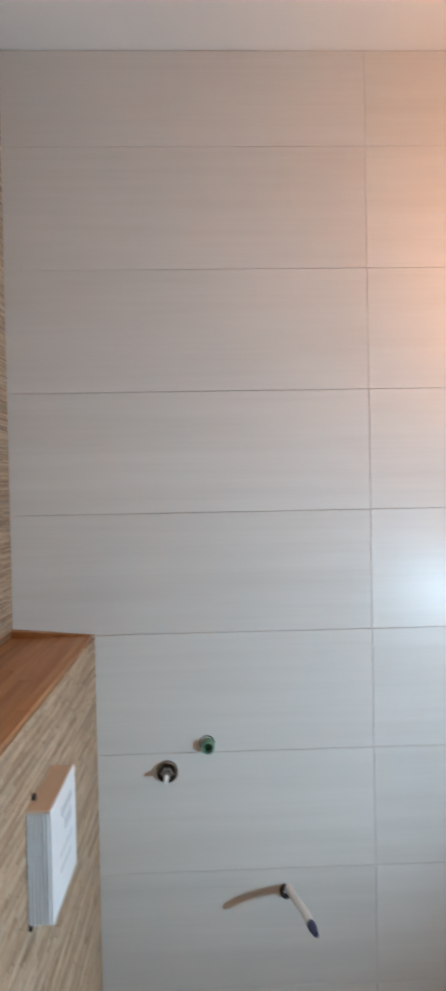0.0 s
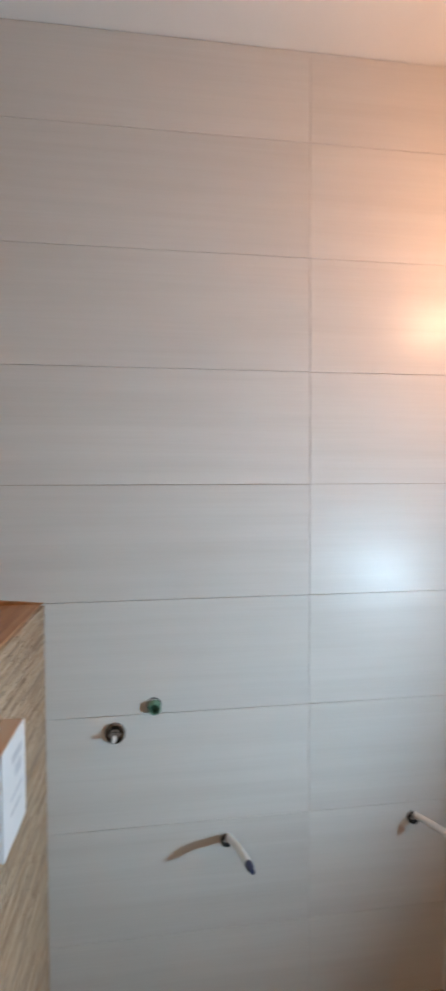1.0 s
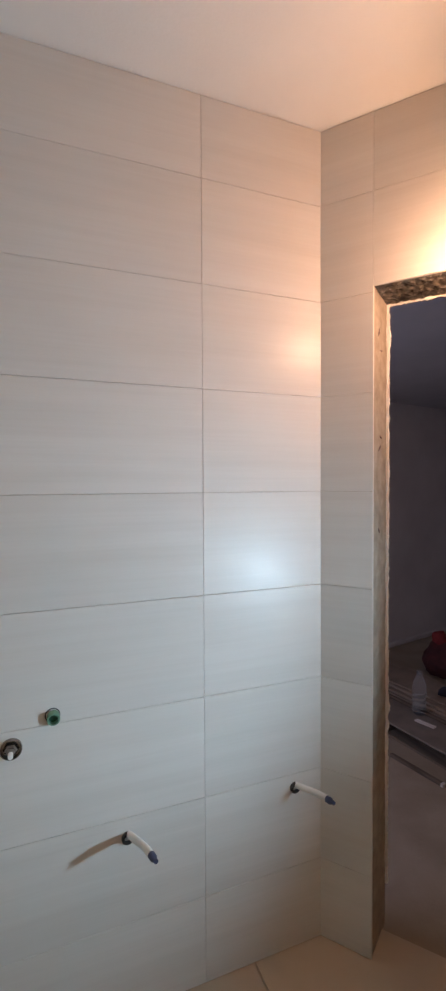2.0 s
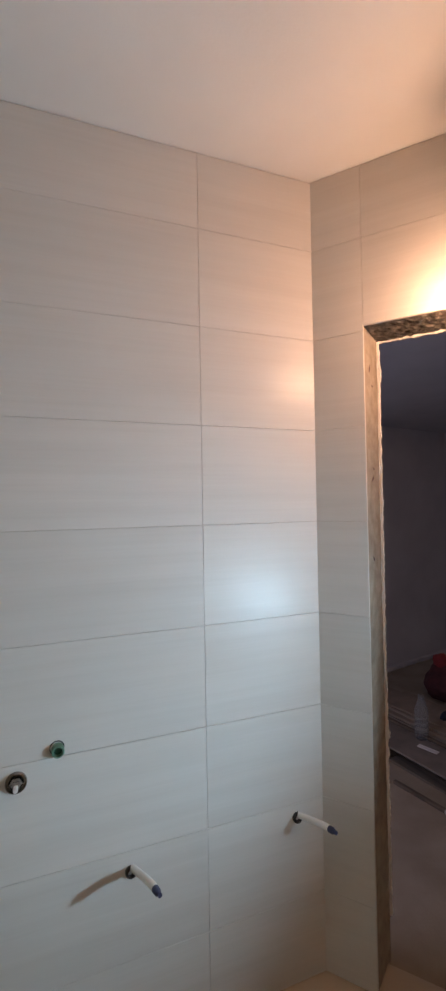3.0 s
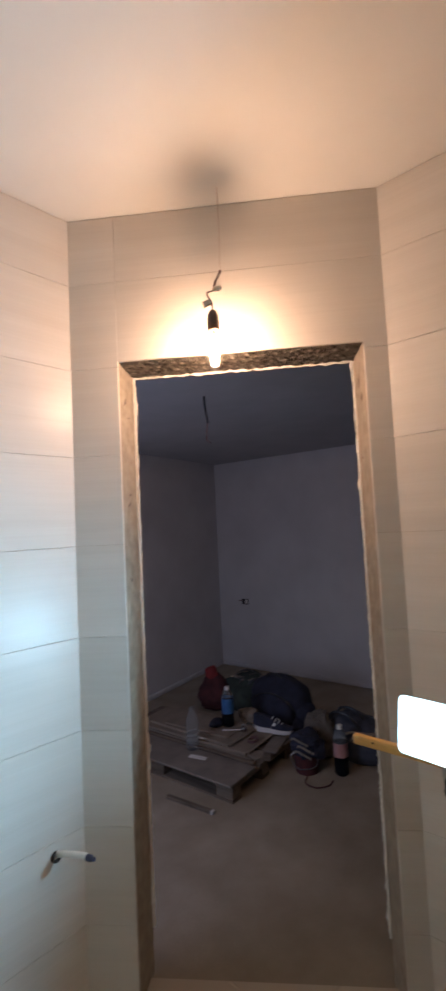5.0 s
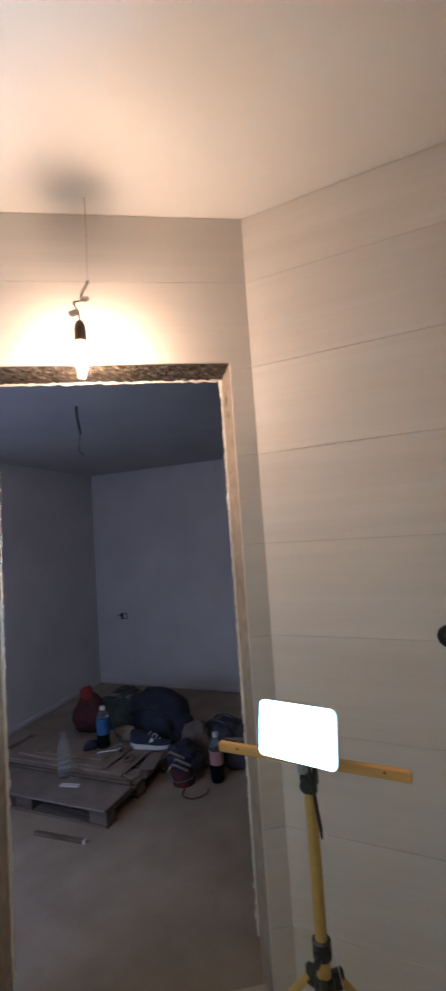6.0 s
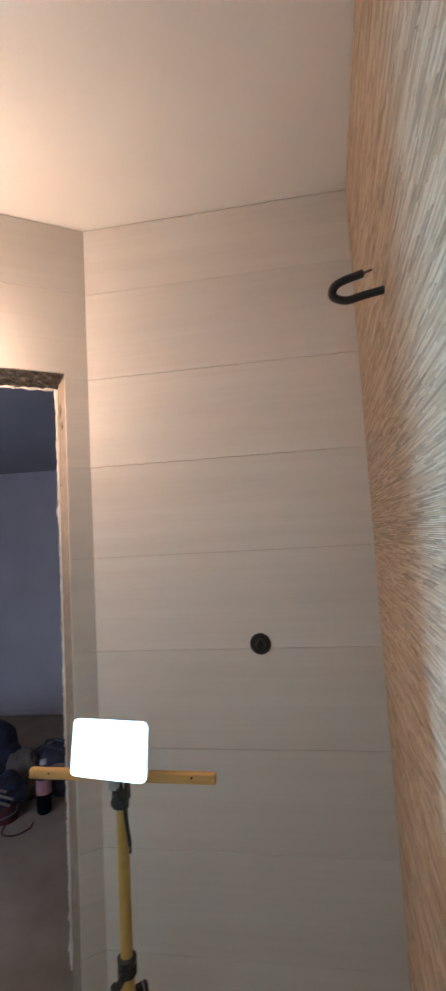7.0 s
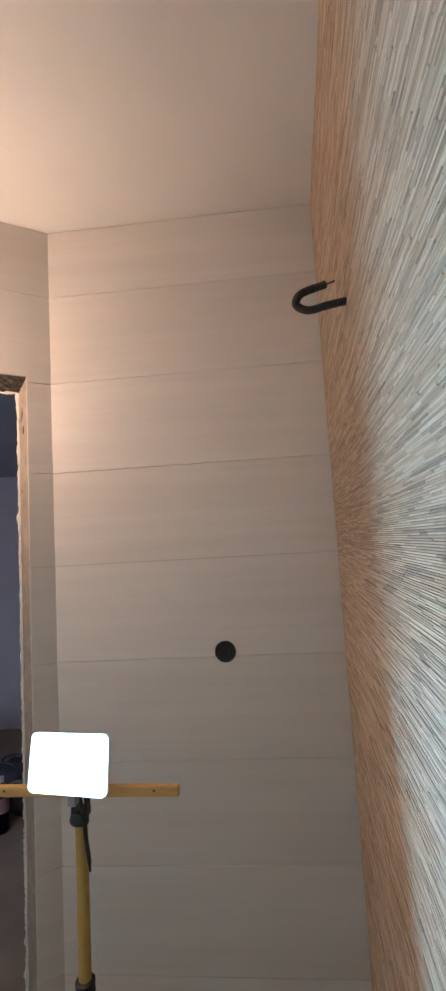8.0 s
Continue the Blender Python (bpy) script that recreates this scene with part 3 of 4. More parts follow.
for yy, zz in ((CY0 + 0.03, CZ1), (CY0 + 0.006, CZ0 - 0.008)):
    part("clip", box(X_LEDGE - 0.004, yy - 0.004, zz - 0.002, X_LEDGE + 0.006, yy + 0.004, zz + 0.008, 0.001), M_BLACK, cistern, "small dark clip")

# ---------------------------------------------------------------- bare bulb over the doorway
BX, BY = 0.999, -0.441
bulb = thing("pendant_bulb", (1.018, -0.466, CEIL - 0.010), "lit bare bulb in a brown holder on twisted wire", "lamp")
part("holder", lathe([(0.006, 2.200), (0.011, 2.196), (0.0165, 2.184), (0.0185, 2.165), (0.0190, 2.138), (0.0175, 2.134)], pose(BX, BY, 0), 24), M_BAKELITE, bulb, smooth=True)
globe = part("globe", lathe([(0.0135, 2.135), (0.0145, 2.118), (0.019, 2.095), (0.0260, 2.072), (0.0290, 2.050), (0.0270, 2.032), (0.020, 2.020), (0.008, 2.014)], pose(BX, BY, 0), 24), M_ENVELOPE, bulb, "clear glass globe", True)
globe.visible_shadow = False
part("filament", lathe([(0.006, 2.056), (0.014, 2.061), (0.0175, 2.074), (0.014, 2.088), (0.006, 2.093)], pose(BX, BY, 0), 16), M_BULB, globe, "glowing filament", True)
part("filament_post", rod((BX, BY, 2.092), (BX, BY, 2.134), 0.003, 8), M_METAL, globe)
K1 = Vector((1.016, -0.464, 2.320))
for q, s in ((0.0022, 0), (-0.0022, 5)):
    part("upper_wire", sweep([(1.018 + q * 0.3, -0.466, CEIL - 0.004), (1.019 + q * 0.3, -0.466, 2.45), K1], 0.0006, 6), M_PALE_WIRE, bulb, "thin pale upper wire")
    pts = smooth_path([K1 + Vector((0, 0, 0.004)), K1 + Vector((q, 0, 0)), (1.000 + q, -0.452, 2.275), (1.012 - q, -0.460, 2.262), (0.988 + q, -0.432, 2.255), (0.997, -0.439 + q, 2.225), (BX, BY, 2.196)], 8)
    part("wire", sweep(pts, 0.0016, 7), M_WIRE, bulb, smooth=True)
part("knot", lump(K1, (0.004, 0.004, 0.007), 3, 0.2, 2), M_WIRE, bulb)
part("terminal_block", box(-0.014, -0.005, -0.006, 0.014, 0.005, 0.006, 0.001, pose(1.006, -0.458, 2.266, 0, -15, -40)), M_TERMINAL, bulb)
part("terminal_block", box(-0.014, -0.005, -0.009, 0.014, 0.005, 0.009, 0.001, pose(0.987, -0.430, 2.222, 0, -25, -40)), M_TERMINAL, bulb)

for ob in bulb.children:
    ob.location += Vector((-0.026, -0.031, -0.020))

# ---------------------------------------------------------------- work light on its tripod
LX, LY = 1.125, -1.035
LAMP_SIZE = 0.965
GROUND = 1.514 - 1.514 / LAMP_SIZE  # floor level before the lamp is brought to its size
lamp = thing("work_light", (LX, LY, GROUND), "lit white floodlight panel on a yellow tripod with a cross bar", "work light")
PM = axes((-0.1908, -0.9816, 0.0), (0.9816, -0.1908, 0), (0, 0, 1), (1.070, -1.031, 1.009)) @ pose(0, 0, 0, -12, -3, 0)


def rounded_slab(w, h, y0, y1, r, m, n=6):
    bm = bmesh.new()
    loop = []
    for cx, cz, a0 in ((w / 2 - r, h / 2 - r, 0), (-w / 2 + r, h / 2 - r, 90), (-w / 2 + r, -h / 2 + r, 180), (w / 2 - r, -h / 2 + r, 270)):
        for i in range(n + 1):
            a = radians(a0 + 90 * i / n)
            loop.append((cx + r * math.cos(a), cz + r * math.sin(a)))
    a = [bm.verts.new((x, y0, z)) for x, z in loop]
    b = [bm.verts.new((x, y1, z)) for x, z in loop]
    bm.faces.new(a)
    bm.faces.new(b[::-1])
    for i in range(len(loop)):
        k = (i + 1) % len(loop)
        bm.faces.new((a[k], a[i], b[i], b[k]))
    bmesh.ops.recalc_face_normals(bm, faces=bm.faces[:])
    bm.transform(m)
    return bm




def slab_loop(w, h, r, n=6):
    """Corner points of a rounded rectangle in the xz plane."""
    loop = []
    for cx, cz, a0 in ((w / 2 - r, h / 2 - r, 0), (-w / 2 + r, h / 2 - r, 90), (-w / 2 + r, -h / 2 + r, 180), (w / 2 - r, -h / 2 + r, 270)):
        for i in range(n + 1):
            a = radians(a0 + 90 * i / n)
            loop.append((cx + r * math.cos(a), cz + r * math.sin(a)))
    return loop


def shell(stations, m, close_first=False, close_last=False):
    """Skins rounded rectangles (w, h, r, y) one after another."""
    bm = bmesh.new()
    rings = [[bm.verts.new((x, y, z)) for x, z in slab_loop(w, h, r)] for w, h, r, y in stations]
    for a, b in zip(rings, rings[1:]):
        for i in range(len(a)):
            k = (i + 1) % len(a)
            bm.faces.new((a[i], a[k], b[k], b[i]))
    if close_first:
        bm.faces.new(rings[0])
    if close_last:
        bm.faces.new(rings[-1][::-1])
    bmesh.ops.recalc_face_normals(bm, faces=bm.faces[:])
    bm.transform(m)
    return bm


# a shallow pan: rim in front, white reflector inside, the chips at its bottom
panel = part("housing", shell([(0.220, 0.131, 0.015, 0.002), (0.220, 0.131, 0.015, 0.010), (0.186, 0.110, 0.012, 0.030), (0.120, 0.080, 0.010, 0.052)], PM, False, True), M_PLASTIC, lamp, "white plastic lamp housing")
# the rim glows to imitate bloom round the lit pan
part("diffuser", shell([(0.220, 0.131, 0.015, 0.002), (0.220, 0.131, 0.015, -0.002), (0.196, 0.107, 0.011, -0.002), (0.196, 0.107, 0.011, 0.002)], PM), M_RIM_GLOW, panel, "lamp rim made to glow in place of bloom")
part("reflector", shell([(0.196, 0.107, 0.011, 0.001), (0.174, 0.098, 0.010, 0.020), (0.112, 0.076, 0.008, 0.038)], PM, False, True), M_PLASTIC, panel, "white reflector pan")
part("led_field", rounded_slab(0.100, 0.066, 0.0335, 0.0355, 0.006, PM), M_CHIP, panel, "brightest field of chips")
for i in range(5):
    part("cooling_fin", box(-0.054 + i * 0.026, 0.050, -0.036, -0.050 + i * 0.026, 0.058, 0.036, 0.001, PM), M_METAL, panel)
part("bracket", joined(box(LX - 0.016, LY - 0.021, 0.862, LX + 0.014, LY + 0.021, 0.886, 0.004),
                      box(LX - 0.012, LY - 0.021, 0.880, LX + 0.010, LY - 0.013, 0.918, 0.002),
                      box(LX - 0.012, LY + 0.013, 0.880, LX + 0.010, LY + 0.021, 0.918, 0.002)), M_BLACK, lamp)
part("pivot", joined(rod((LX, LY - 0.026, 0.912), (LX, LY + 0.026, 0.912), 0.004, 10), box(LX - 0.050, LY - 0.010, 0.908, LX + 0.004, LY + 0.010, 0.960, 0.002)), M_METAL, lamp, "grey metal pivot plate")
part("knob", lathe([(0.008, -0.012), (0.016, -0.010), (0.016, 0.010), (0.010, 0.013)], pose(LX - 0.020, LY, 0.868, 0, 90, 0), 12), M_BLACK, lamp, smooth=True)
BARL, BARR = Vector((1.128, -0.775, 0.915)), Vector((1.116, -1.288, 0.931))
bar_m = axes((BARL - BARR).normalized(), (-1, 0, 0), Vector((0, 0, 1)), (BARL + BARR) / 2)
bl = (BARL - BARR).length / 2
part("cross_bar", box(-bl, -0.009, -0.0130, bl, 0.009, 0.0130, 0.0055, bar_m, 3), M_BAR_LIT, lamp, "yellow cross bar, paler in colour for the light on it")
# flat black discs painted as the shade inside bolt holes
for q in (-bl + 0.06, bl - 0.06):
    part("bolt_hole", lathe([(0.003, 0.0), (0.003, 0.001)], bar_m @ Matrix.Translation((q, 0.0086, 0.003)) @ pose(0, 0, 0, -90, 0, 0), 10), M_HOLE_SHADE, lamp)
part("upper_tube", rod((LX + 0.004, LY + 0.003, 0.47), (LX, LY, 0.855), 0.0150, 20), M_YELLOW, lamp, smooth=True)
part("top_cap", rod((LX, LY, 0.846), (LX, LY, 0.872), 0.0185, 18), M_BLACK, lamp, smooth=True)
part("lower_tube", rod((LX + 0.005, LY + 0.003, 0.20), (LX + 0.004, LY + 0.003, 0.47), 0.0180, 20), M_YELLOW, lamp, smooth=True)
clampb = part("clamp", lathe([(0.019, 0.447), (0.0235, 0.450), (0.0235, 0.468), (0.021, 0.471), (0.021, 0.474), (0.0235, 0.477), (0.0235, 0.488), (0.017, 0.492)], pose(LX + 0.004, LY + 0.003, 0), 24), M_BLACK, lamp, smooth=True)
part("clamp_knob", rod((LX - 0.022, LY + 0.003, 0.462), (LX - 0.044, LY + 0.003, 0.462), 0.009, 12), M_BLACK, clampb)
part("hub", lathe([(0.020, 0.365), (0.026, 0.368), (0.026, 0.400), (0.020, 0.406)], pose(LX + 0.004, LY + 0.003, 0), 20), M_BLACK, lamp, smooth=True)
for a in (75, 195, 315):
    d = Vector((math.cos(radians(a)), math.sin(radians(a)), 0))
    c = Vector((LX + 0.004, LY + 0.003, 0))
    part("hinge", box(0.014, -0.009, -0.022, 0.052, 0.009, 0.024, 0.006, Matrix.Translation(c + Vector((0, 0, 0.385))) @ pose(0, 0, 0, 0, 0, a), 2), M_BLACK, lamp, smooth=True)
    leg = part("leg", rod(c + d * 0.042 + Vector((0, 0, 0.385)), c + d * 0.371 + Vector((0, 0, GROUND + 0.014)), 0.0105, 14), M_YELLOW, lamp, smooth=True)
    part("foot", rod(c + d * 0.364 + Vector((0, 0, GROUND + 0.026)), c + d * 0.380 + Vector((0, 0, GROUND + 0.0105)), 0.014, 14), M_BLACK, leg)
    part("brace", rod(c + d * 0.018 + Vector((0, 0, 0.215)), c + d * 0.165 + Vector((0, 0, 0.200)), 0.005, 8), M_METAL, lamp)
cab = smooth_path([(1.098, -1.040, 0.935), (1.104, -1.050, 0.880), (1.100, -1.058, 0.820), (1.098, -1.066, 0.765), (1.104, -1.068, 0.640), (1.135, -1.075, 0.400), (1.180, -1.150, 0.10), (1.250, -1.280, GROUND + 0.012), (1.200, -1.480, GROUND + 0.010), (0.98, -1.560, GROUND + 0.010)], 8)
part("cable", sweep(cab[:26], 0.0050, 10, lambda i: 1.0 if i < 24 else 0.6), M_RUBBER, lamp, smooth=True)
part("thin_cable", sweep(cab[25:], 0.0008, 8), M_PLASTIC, lamp, smooth=True)
lamp.matrix_basis = pose(-0.052, -1.575, 1.514) @ Matrix.Scale(LAMP_SIZE, 4) @ pose(0.052, 1.575, -1.514) @ lamp.matrix_basis

# ---------------------------------------------------------------- things in the room next door
FZ = OUT_FLOOR
wire_o = thing("ceiling_wire", (1.735, 0.350, OUT_CEIL), "dark loose electric wire hanging from the dim ceiling", "wire")
part("sheath", sweep(smooth_path([(1.735, 0.350, OUT_CEIL + 0.005), (1.740, 0.352, 2.17), (1.752, 0.350, 2.10), (1.758, 0.352, 2.075)], 6), 0.0065, 8), M_RUBBER, wire_o, smooth=True)
part("core", sweep(smooth_path([(1.758, 0.352, 2.08), (1.752, 0.356, 2.03), (1.752, 0.358, 1.985), (1.775, 0.350, 1.965)], 6), 0.0028, 8), M_WIRE, wire_o, smooth=True)

so_m = FOB @ Matrix.Translation((0.345, 0, 0.680)) @ pose(0, 0, 0, 90, 0, 0)
so = thing("socket_box", tuple(so_m.translation), "small dark open socket box with loose wires in the plaster", "socket box")
part("rim", rounded_slab(0.085, 0.060, -0.004, 0.004, 0.010, FOB @ Matrix.Translation((0.345, 0, 0.680))), M_BLACK, so)
part("well", rounded_slab(0.032, 0.044, -0.006, 0.0, 0.006, FOB @ Matrix.Translation((0.362, 0, 0.680))), M_PAPER, so, "pale terminal insert")
part("loose_wire", sweep(smooth_path([so_m @ Vector(q) for q in ((-0.02, 0.0, 0.0), (-0.045, 0.012, 0.02), (-0.075, 0.004, 0.025))], 5), 0.004, 6), M_WIRE, so)

# pallet
PL = pose(1.905, 0.44, FZ, 0, 0, 6.5)
pallet = thing("pallet", tuple(PL.translation), "worn grey wooden pallet lying on the screed floor", "pallet")
for i in range(3):
    u = (0.0, 0.30, 0.60)[i]
    part("bottom_board", box(u, 0.0, 0.0, u + 0.085, 1.2, 0.015, 0.002, PL), M_PALLET, pallet)
    for v in (0.0, 0.53, 1.055):
        part("block", box(u + 0.002, v + 0.002, 0.015, u + 0.083, v + 0.120, 0.068, 0.004, PL), M_PALLET, pallet)
for v in (0.0, 0.53, 1.055):
    part("stringer", box(0.0, v, 0.068, 0.685, v + 0.125, 0.084, 0.002, PL), M_PALLET, pallet)
for u, w in ((0.0, 0.125), (0.142, 0.085), (0.281, 0.125), (0.459, 0.085), (0.560, 0.125)):
    part("deck_board", box(u, -0.003, 0.084, u + w, 1.203, 0.100, 0.002, PL), M_PALLET, pallet)
DZ = FZ + 0.100


def slab(name, u0, v0, u1, v1, z0, z1, mat, label, category, turn=0.0):
    c = PL @ Vector(((u0 + u1) / 2, (v0 + v1) / 2, 0))
    m = Matrix.Translation((c.x, c.y, 0)) @ pose(0, 0, 0, 0, 0, 6.5 + turn)
    du, dv = (u1 - u0) / 2, (v1 - v0) / 2
    t = thing(name, (c.x, c.y, z0), label, category, turn=6.5 + turn)
    part("body", box(-du, -dv, z0, du, dv, z1, 0.003, m), mat, t)
    return t, m, du, dv


slab("board", -0.035, -0.010, 0.22, 1.17, DZ, DZ + 0.012, M_SHEET, "dusty flat brown board overhanging the pallet edge", "board", 0.5)
slab("wooden_lath", 0.235, 0.02, 0.262, 1.16, DZ, DZ + 0.018, M_PALLET, "long narrow wooden lath lying along the pallet", "lath", 0.8)
slab("wooden_lath", 0.272, 0.06, 0.296, 1.10, DZ, DZ + 0.014, M_SHEET, "long narrow wooden lath lying along the pallet", "lath", -0.6)
z = DZ
for u0, v0, u1, v1, h, tn in ((0.300, 0.13, 0.66, 1.10, 0.024, 1.5), (0.33, 0.26, 0.65, 0.98, 0.016, -2.0), (0.37, 0.34, 0.62, 0.86, 0.010, 3.0)):
    t, m, du, dv = slab("carton", u0, v0, u1, v1, z, z + h, M_CARTON, "flattened brown cardboard carton stacked on the pallet", "carton", tn)
    part("flap", box(-du + 0.01, -dv - 0.02, z + h - 0.006, du - 0.02, -dv + 0.002, z + h - 0.002, 0.001, m), M_CARTON, t)
    z += h
CT = z
slab("tile_offcut", 0.43, 0.00, 0.66, 0.10, DZ, DZ + 0.010, M_SHEET, "grey broken tile offcut on the pallet edge", "tile", 12)
slab("tile_offcut", 0.31, 0.02, 0.41, 0.11, DZ, DZ + 0.012, M_CARTON, "brown broken tile offcut on the pallet edge", "tile", -20)
slab("wood_offcut", 0.335, -0.035, 0.375, 0.015, DZ, DZ + 0.035, M_PALLET, "short block of wood on the pallet edge", "wood", 25)
slab("paper_scrap", 0.115, 0.30, 0.150, 0.42, DZ + 0.012, DZ + 0.015, M_PAPER, "small white scrap of paper on the board", "paper", 10)
wr = thing("cable_coil", tuple(PL @ Vector((0.47, 0.17, 0.110 + 0.024))), "small coil of rusty brown wire on the carton", "wire")
part("coil", sweep([PL @ Vector((0.47 + 0.035 * math.cos(a * 0.5) * (1 + 0.1 * (a % 3)), 0.17 + 0.030 * math.sin(a * 0.5), 0.128 + 0.0006 * a)) for a in range(28)], 0.004, 6), M_WIRE, wr, smooth=True)


def bottle(at, h, r, body, cap, label_mat, label, band=(0.43, 0.64), top=None):
    b = thing("bottle", at, label, "bottle")
    m = Matrix.Translation(at)
    low = [(r * 0.8, 0.0), (r, 0.01 * h / 0.25), (r, h * 0.30), (r * 0.94, h * 0.36), (r, h * 0.42), (r, h * 0.66)]
    high = [(r * 0.8, h * 0.76), (r * 0.45, h * 0.88), (r * 0.38, h * 0.93)]
    if top:
        part("body", lathe(low, m, 24), body, b, smooth=True)
        part("shoulder", lathe([(r * 0.995, h * 0.655), (r * 0.99, h * 0.74), (r * 0.8, h * 0.84), (r * 0.45, h * 0.91), (r * 0.40, h * 0.93)], m, 24), top, b, "clear empty upper part", True)
    else:
        part("body", lathe(low + high, m, 24), body, b, smooth=True)
    part("cap", lathe([(r * 0.42, h * 0.925), (r * 0.42, h), (r * 0.38, h * 1.005)], m, 18), cap, b)
    if label_mat:
        part("label_band", lathe([(r * 1.012, h * band[0]), (r * 1.012, h * band[1])], m, 24, False), label_mat, b, "printed label band")
    return b


bottle((2.06, 0.925, DZ + 0.012), 0.26, 0.040, M_CLEAR, M_CLEAR, None, "clear empty plastic bottle standing on the board")
bottle((2.395, 0.920, CT), 0.265, 0.042, M_COLA, M_PAPER, M_BLUE, "dark plastic bottle with a blue label on the carton", (0.34, 0.72), M_CLEAR)
lump_t = thing("paper_bag", (2.60, 0.90, DZ + 0.024), "crumpled brown paper bag on the carton", "bag")
part("paper", lump((2.60, 0.90, DZ + 0.060), (0.060, 0.085, 0.055), 14, 0.35, 4, 20), M_CARTON, lump_t)
fit_t = thing("pipe_fitting", (2.385, 0.770, CT), "small shiny chrome pipe fitting lying on the carton", "fitting")
part("nut", lathe([(0.018, 0.0), (0.022, 0.004), (0.022, 0.022), (0.014, 0.030), (0.014, 0.045)], Matrix.Translation((2.385, 0.770, CT)), 8), M_CHROME, fit_t)
part("stem", rod((2.375, 0.785, CT + 0.010), (2.30, 0.885, CT + 0.008), 0.006, 8), M_METAL, fit_t)
rag = thing("rag", (2.34, 0.985, CT), "crumpled dark rag on the carton", "rag")
part("cloth", lump((2.34, 0.985, CT + 0.022), (0.055, 0.045, 0.03), 11, 0.3, 3), M_NAVY, rag, smooth=True)


def sneaker(at, turn):
    s = thing("sneaker", at, "dark sports shoe with a thick white sole", "shoe", turn=turn)
    m = Matrix.Translation(at) @ pose(0, 0, 0, 0, 0, turn)

    def outline(t):
        return 0.036 + 0.012 * math.sin(math.pi * min(1, max(0, t * 1.1 - 0.1))) - 0.010 * math.exp(-((t - 0.45) / 0.15) ** 2)
    stations = 16
    for name, mat, lo, hi, k in (("sole", M_SOLE, lambda t: 0.0 + 0.012 * max(0, t - 0.8) * 5 * 0.4, lambda t: 0.034 - 0.010 * t, 1.06), ("upper", M_NAVY, lambda t: 0.028 - 0.010 * t, lambda t: 0.105 - 0.062 * min(1, max(0, (t - 0.25) / 0.6)) if t > 0.03 else 0.09, 1.0)):
        bm = bmesh.new()
        rings = []
        for i in range(stations + 1):
            t = i / stations
            end = math.sqrt(max(0.05, 1 - abs(2 * t - 1) ** 6))
            w = outline(t) * end * k
            a, b = lo(t), hi(t)
            if name == "upper":
                ring = [(-w, a), (-w * 0.98, a + (b - a) * 0.45), (-w * 0.55, b), (0, b + 0.006), (w * 0.55, b), (w * 0.98, a + (b - a) * 0.45), (w, a)]
            else:
                ring = [(-w, a), (-w * 1.04, (a + b) / 2), (-w, b), (w, b), (w * 1.04, (a + b) / 2), (w, a)]
            rings.append([bm.verts.new((0.285 * (t - 0.5), y, zz)) for y, zz in ring])
        for p, q in zip(rings, rings[1:]):
            for j in range(len(p)):
                g = (j + 1) % len(p)
                bm.faces.new((p[j], p[g], q[g], q[j]))
        bm.faces.new(rings[0][::-1])
        bm.faces.new(rings[-1])
        bmesh.ops.recalc_face_normals(bm, faces=bm.faces[:])
        bm.transform(m)
        part(name, bm, mat, s, smooth=True)
    for i in range(4):
        xx = 0.0 + i * 0.022
        zz = 0.099 - 0.0125 * i
        part("lace", sweep([m @ Vector(q) for q in ((xx, -0.024, zz - 0.012), (xx + 0.004, 0, zz), (xx, 0.024, zz - 0.012))], 0.003, 6), M_SOLE, s)
    for sgn in (-1, 1):
        part("side_stripe", box(-0.02, -0.001, 0.03, 0.0, 0.001, 0.075, 0.0, m @ Matrix.Translation((0, sgn * 0.038, 0)) @ pose(0, 0, 0, 0, 30, 0)), M_SOLE, s, "pale side stripe")
    return s


sneaker((2.560, 0.655, DZ + 0.024), -72)

bag = thing("tool_bag", (2.86, 1.50, FZ), "dark maroon fabric bag with a red cloth on top", "bag")
part("body", lump((2.86, 1.50, FZ + 0.13), (0.14, 0.16, 0.16), 21, 0.18, 4, 10), M_MAROON, bag, smooth=True)
part("red_cloth", lump((2.84, 1.52, FZ + 0.295), (0.05, 0.065, 0.065), 22, 0.35, 3), M_RED, bag, "crumpled red cloth", True)
crate = thing("work_clothes", (3.05, 1.27, FZ), "heap of dark green work clothes and straps", "clothes")
part("cloth", lump((3.05, 1.28, FZ + 0.12), (0.20, 0.22, 0.18), 31, 0.22, 4, 30), M_GREENBAG, crate, smooth=True)
for k in range(3):
    part("strap", sweep(smooth_path([(2.92, 1.42 - 0.1 * k, FZ + 0.17), (2.95, 1.36 - 0.1 * k, FZ + 0.27), (3.05, 1.28 - 0.1 * k, FZ + 0.31 - 0.02 * k), (3.1, 1.16 - 0.08 * k, FZ + 0.22)], 6), 0.010, 6), M_BLACK, crate, smooth=True)

for k in range(4):
    part("pale_strip", box(-0.07, -0.010, -0.003, 0.07, 0.010, 0.003, 0.002, pose(2.95 + 0.015 * k, 1.33 - 0.055 * k, FZ + 0.262 + 0.012 * (k % 2), 8, 14 - 6 * k, -55 + 12 * k)), M_SHEET, crate, "pale grey tool strip")
pack = thing("backpack", (2.95, 0.92, FZ), "big black rounded backpack lying on the floor", "backpack")
part("body", lump((2.98, 0.90, FZ + 0.155), (0.20, 0.28, 0.205), 41, 0.09, 4, -12), M_NAVY, pack, smooth=True)
part("front_pocket", lump((2.84, 0.84, FZ + 0.13), (0.09, 0.19, 0.125), 42, 0.10, 4, -12), M_NAVY, pack, smooth=True)
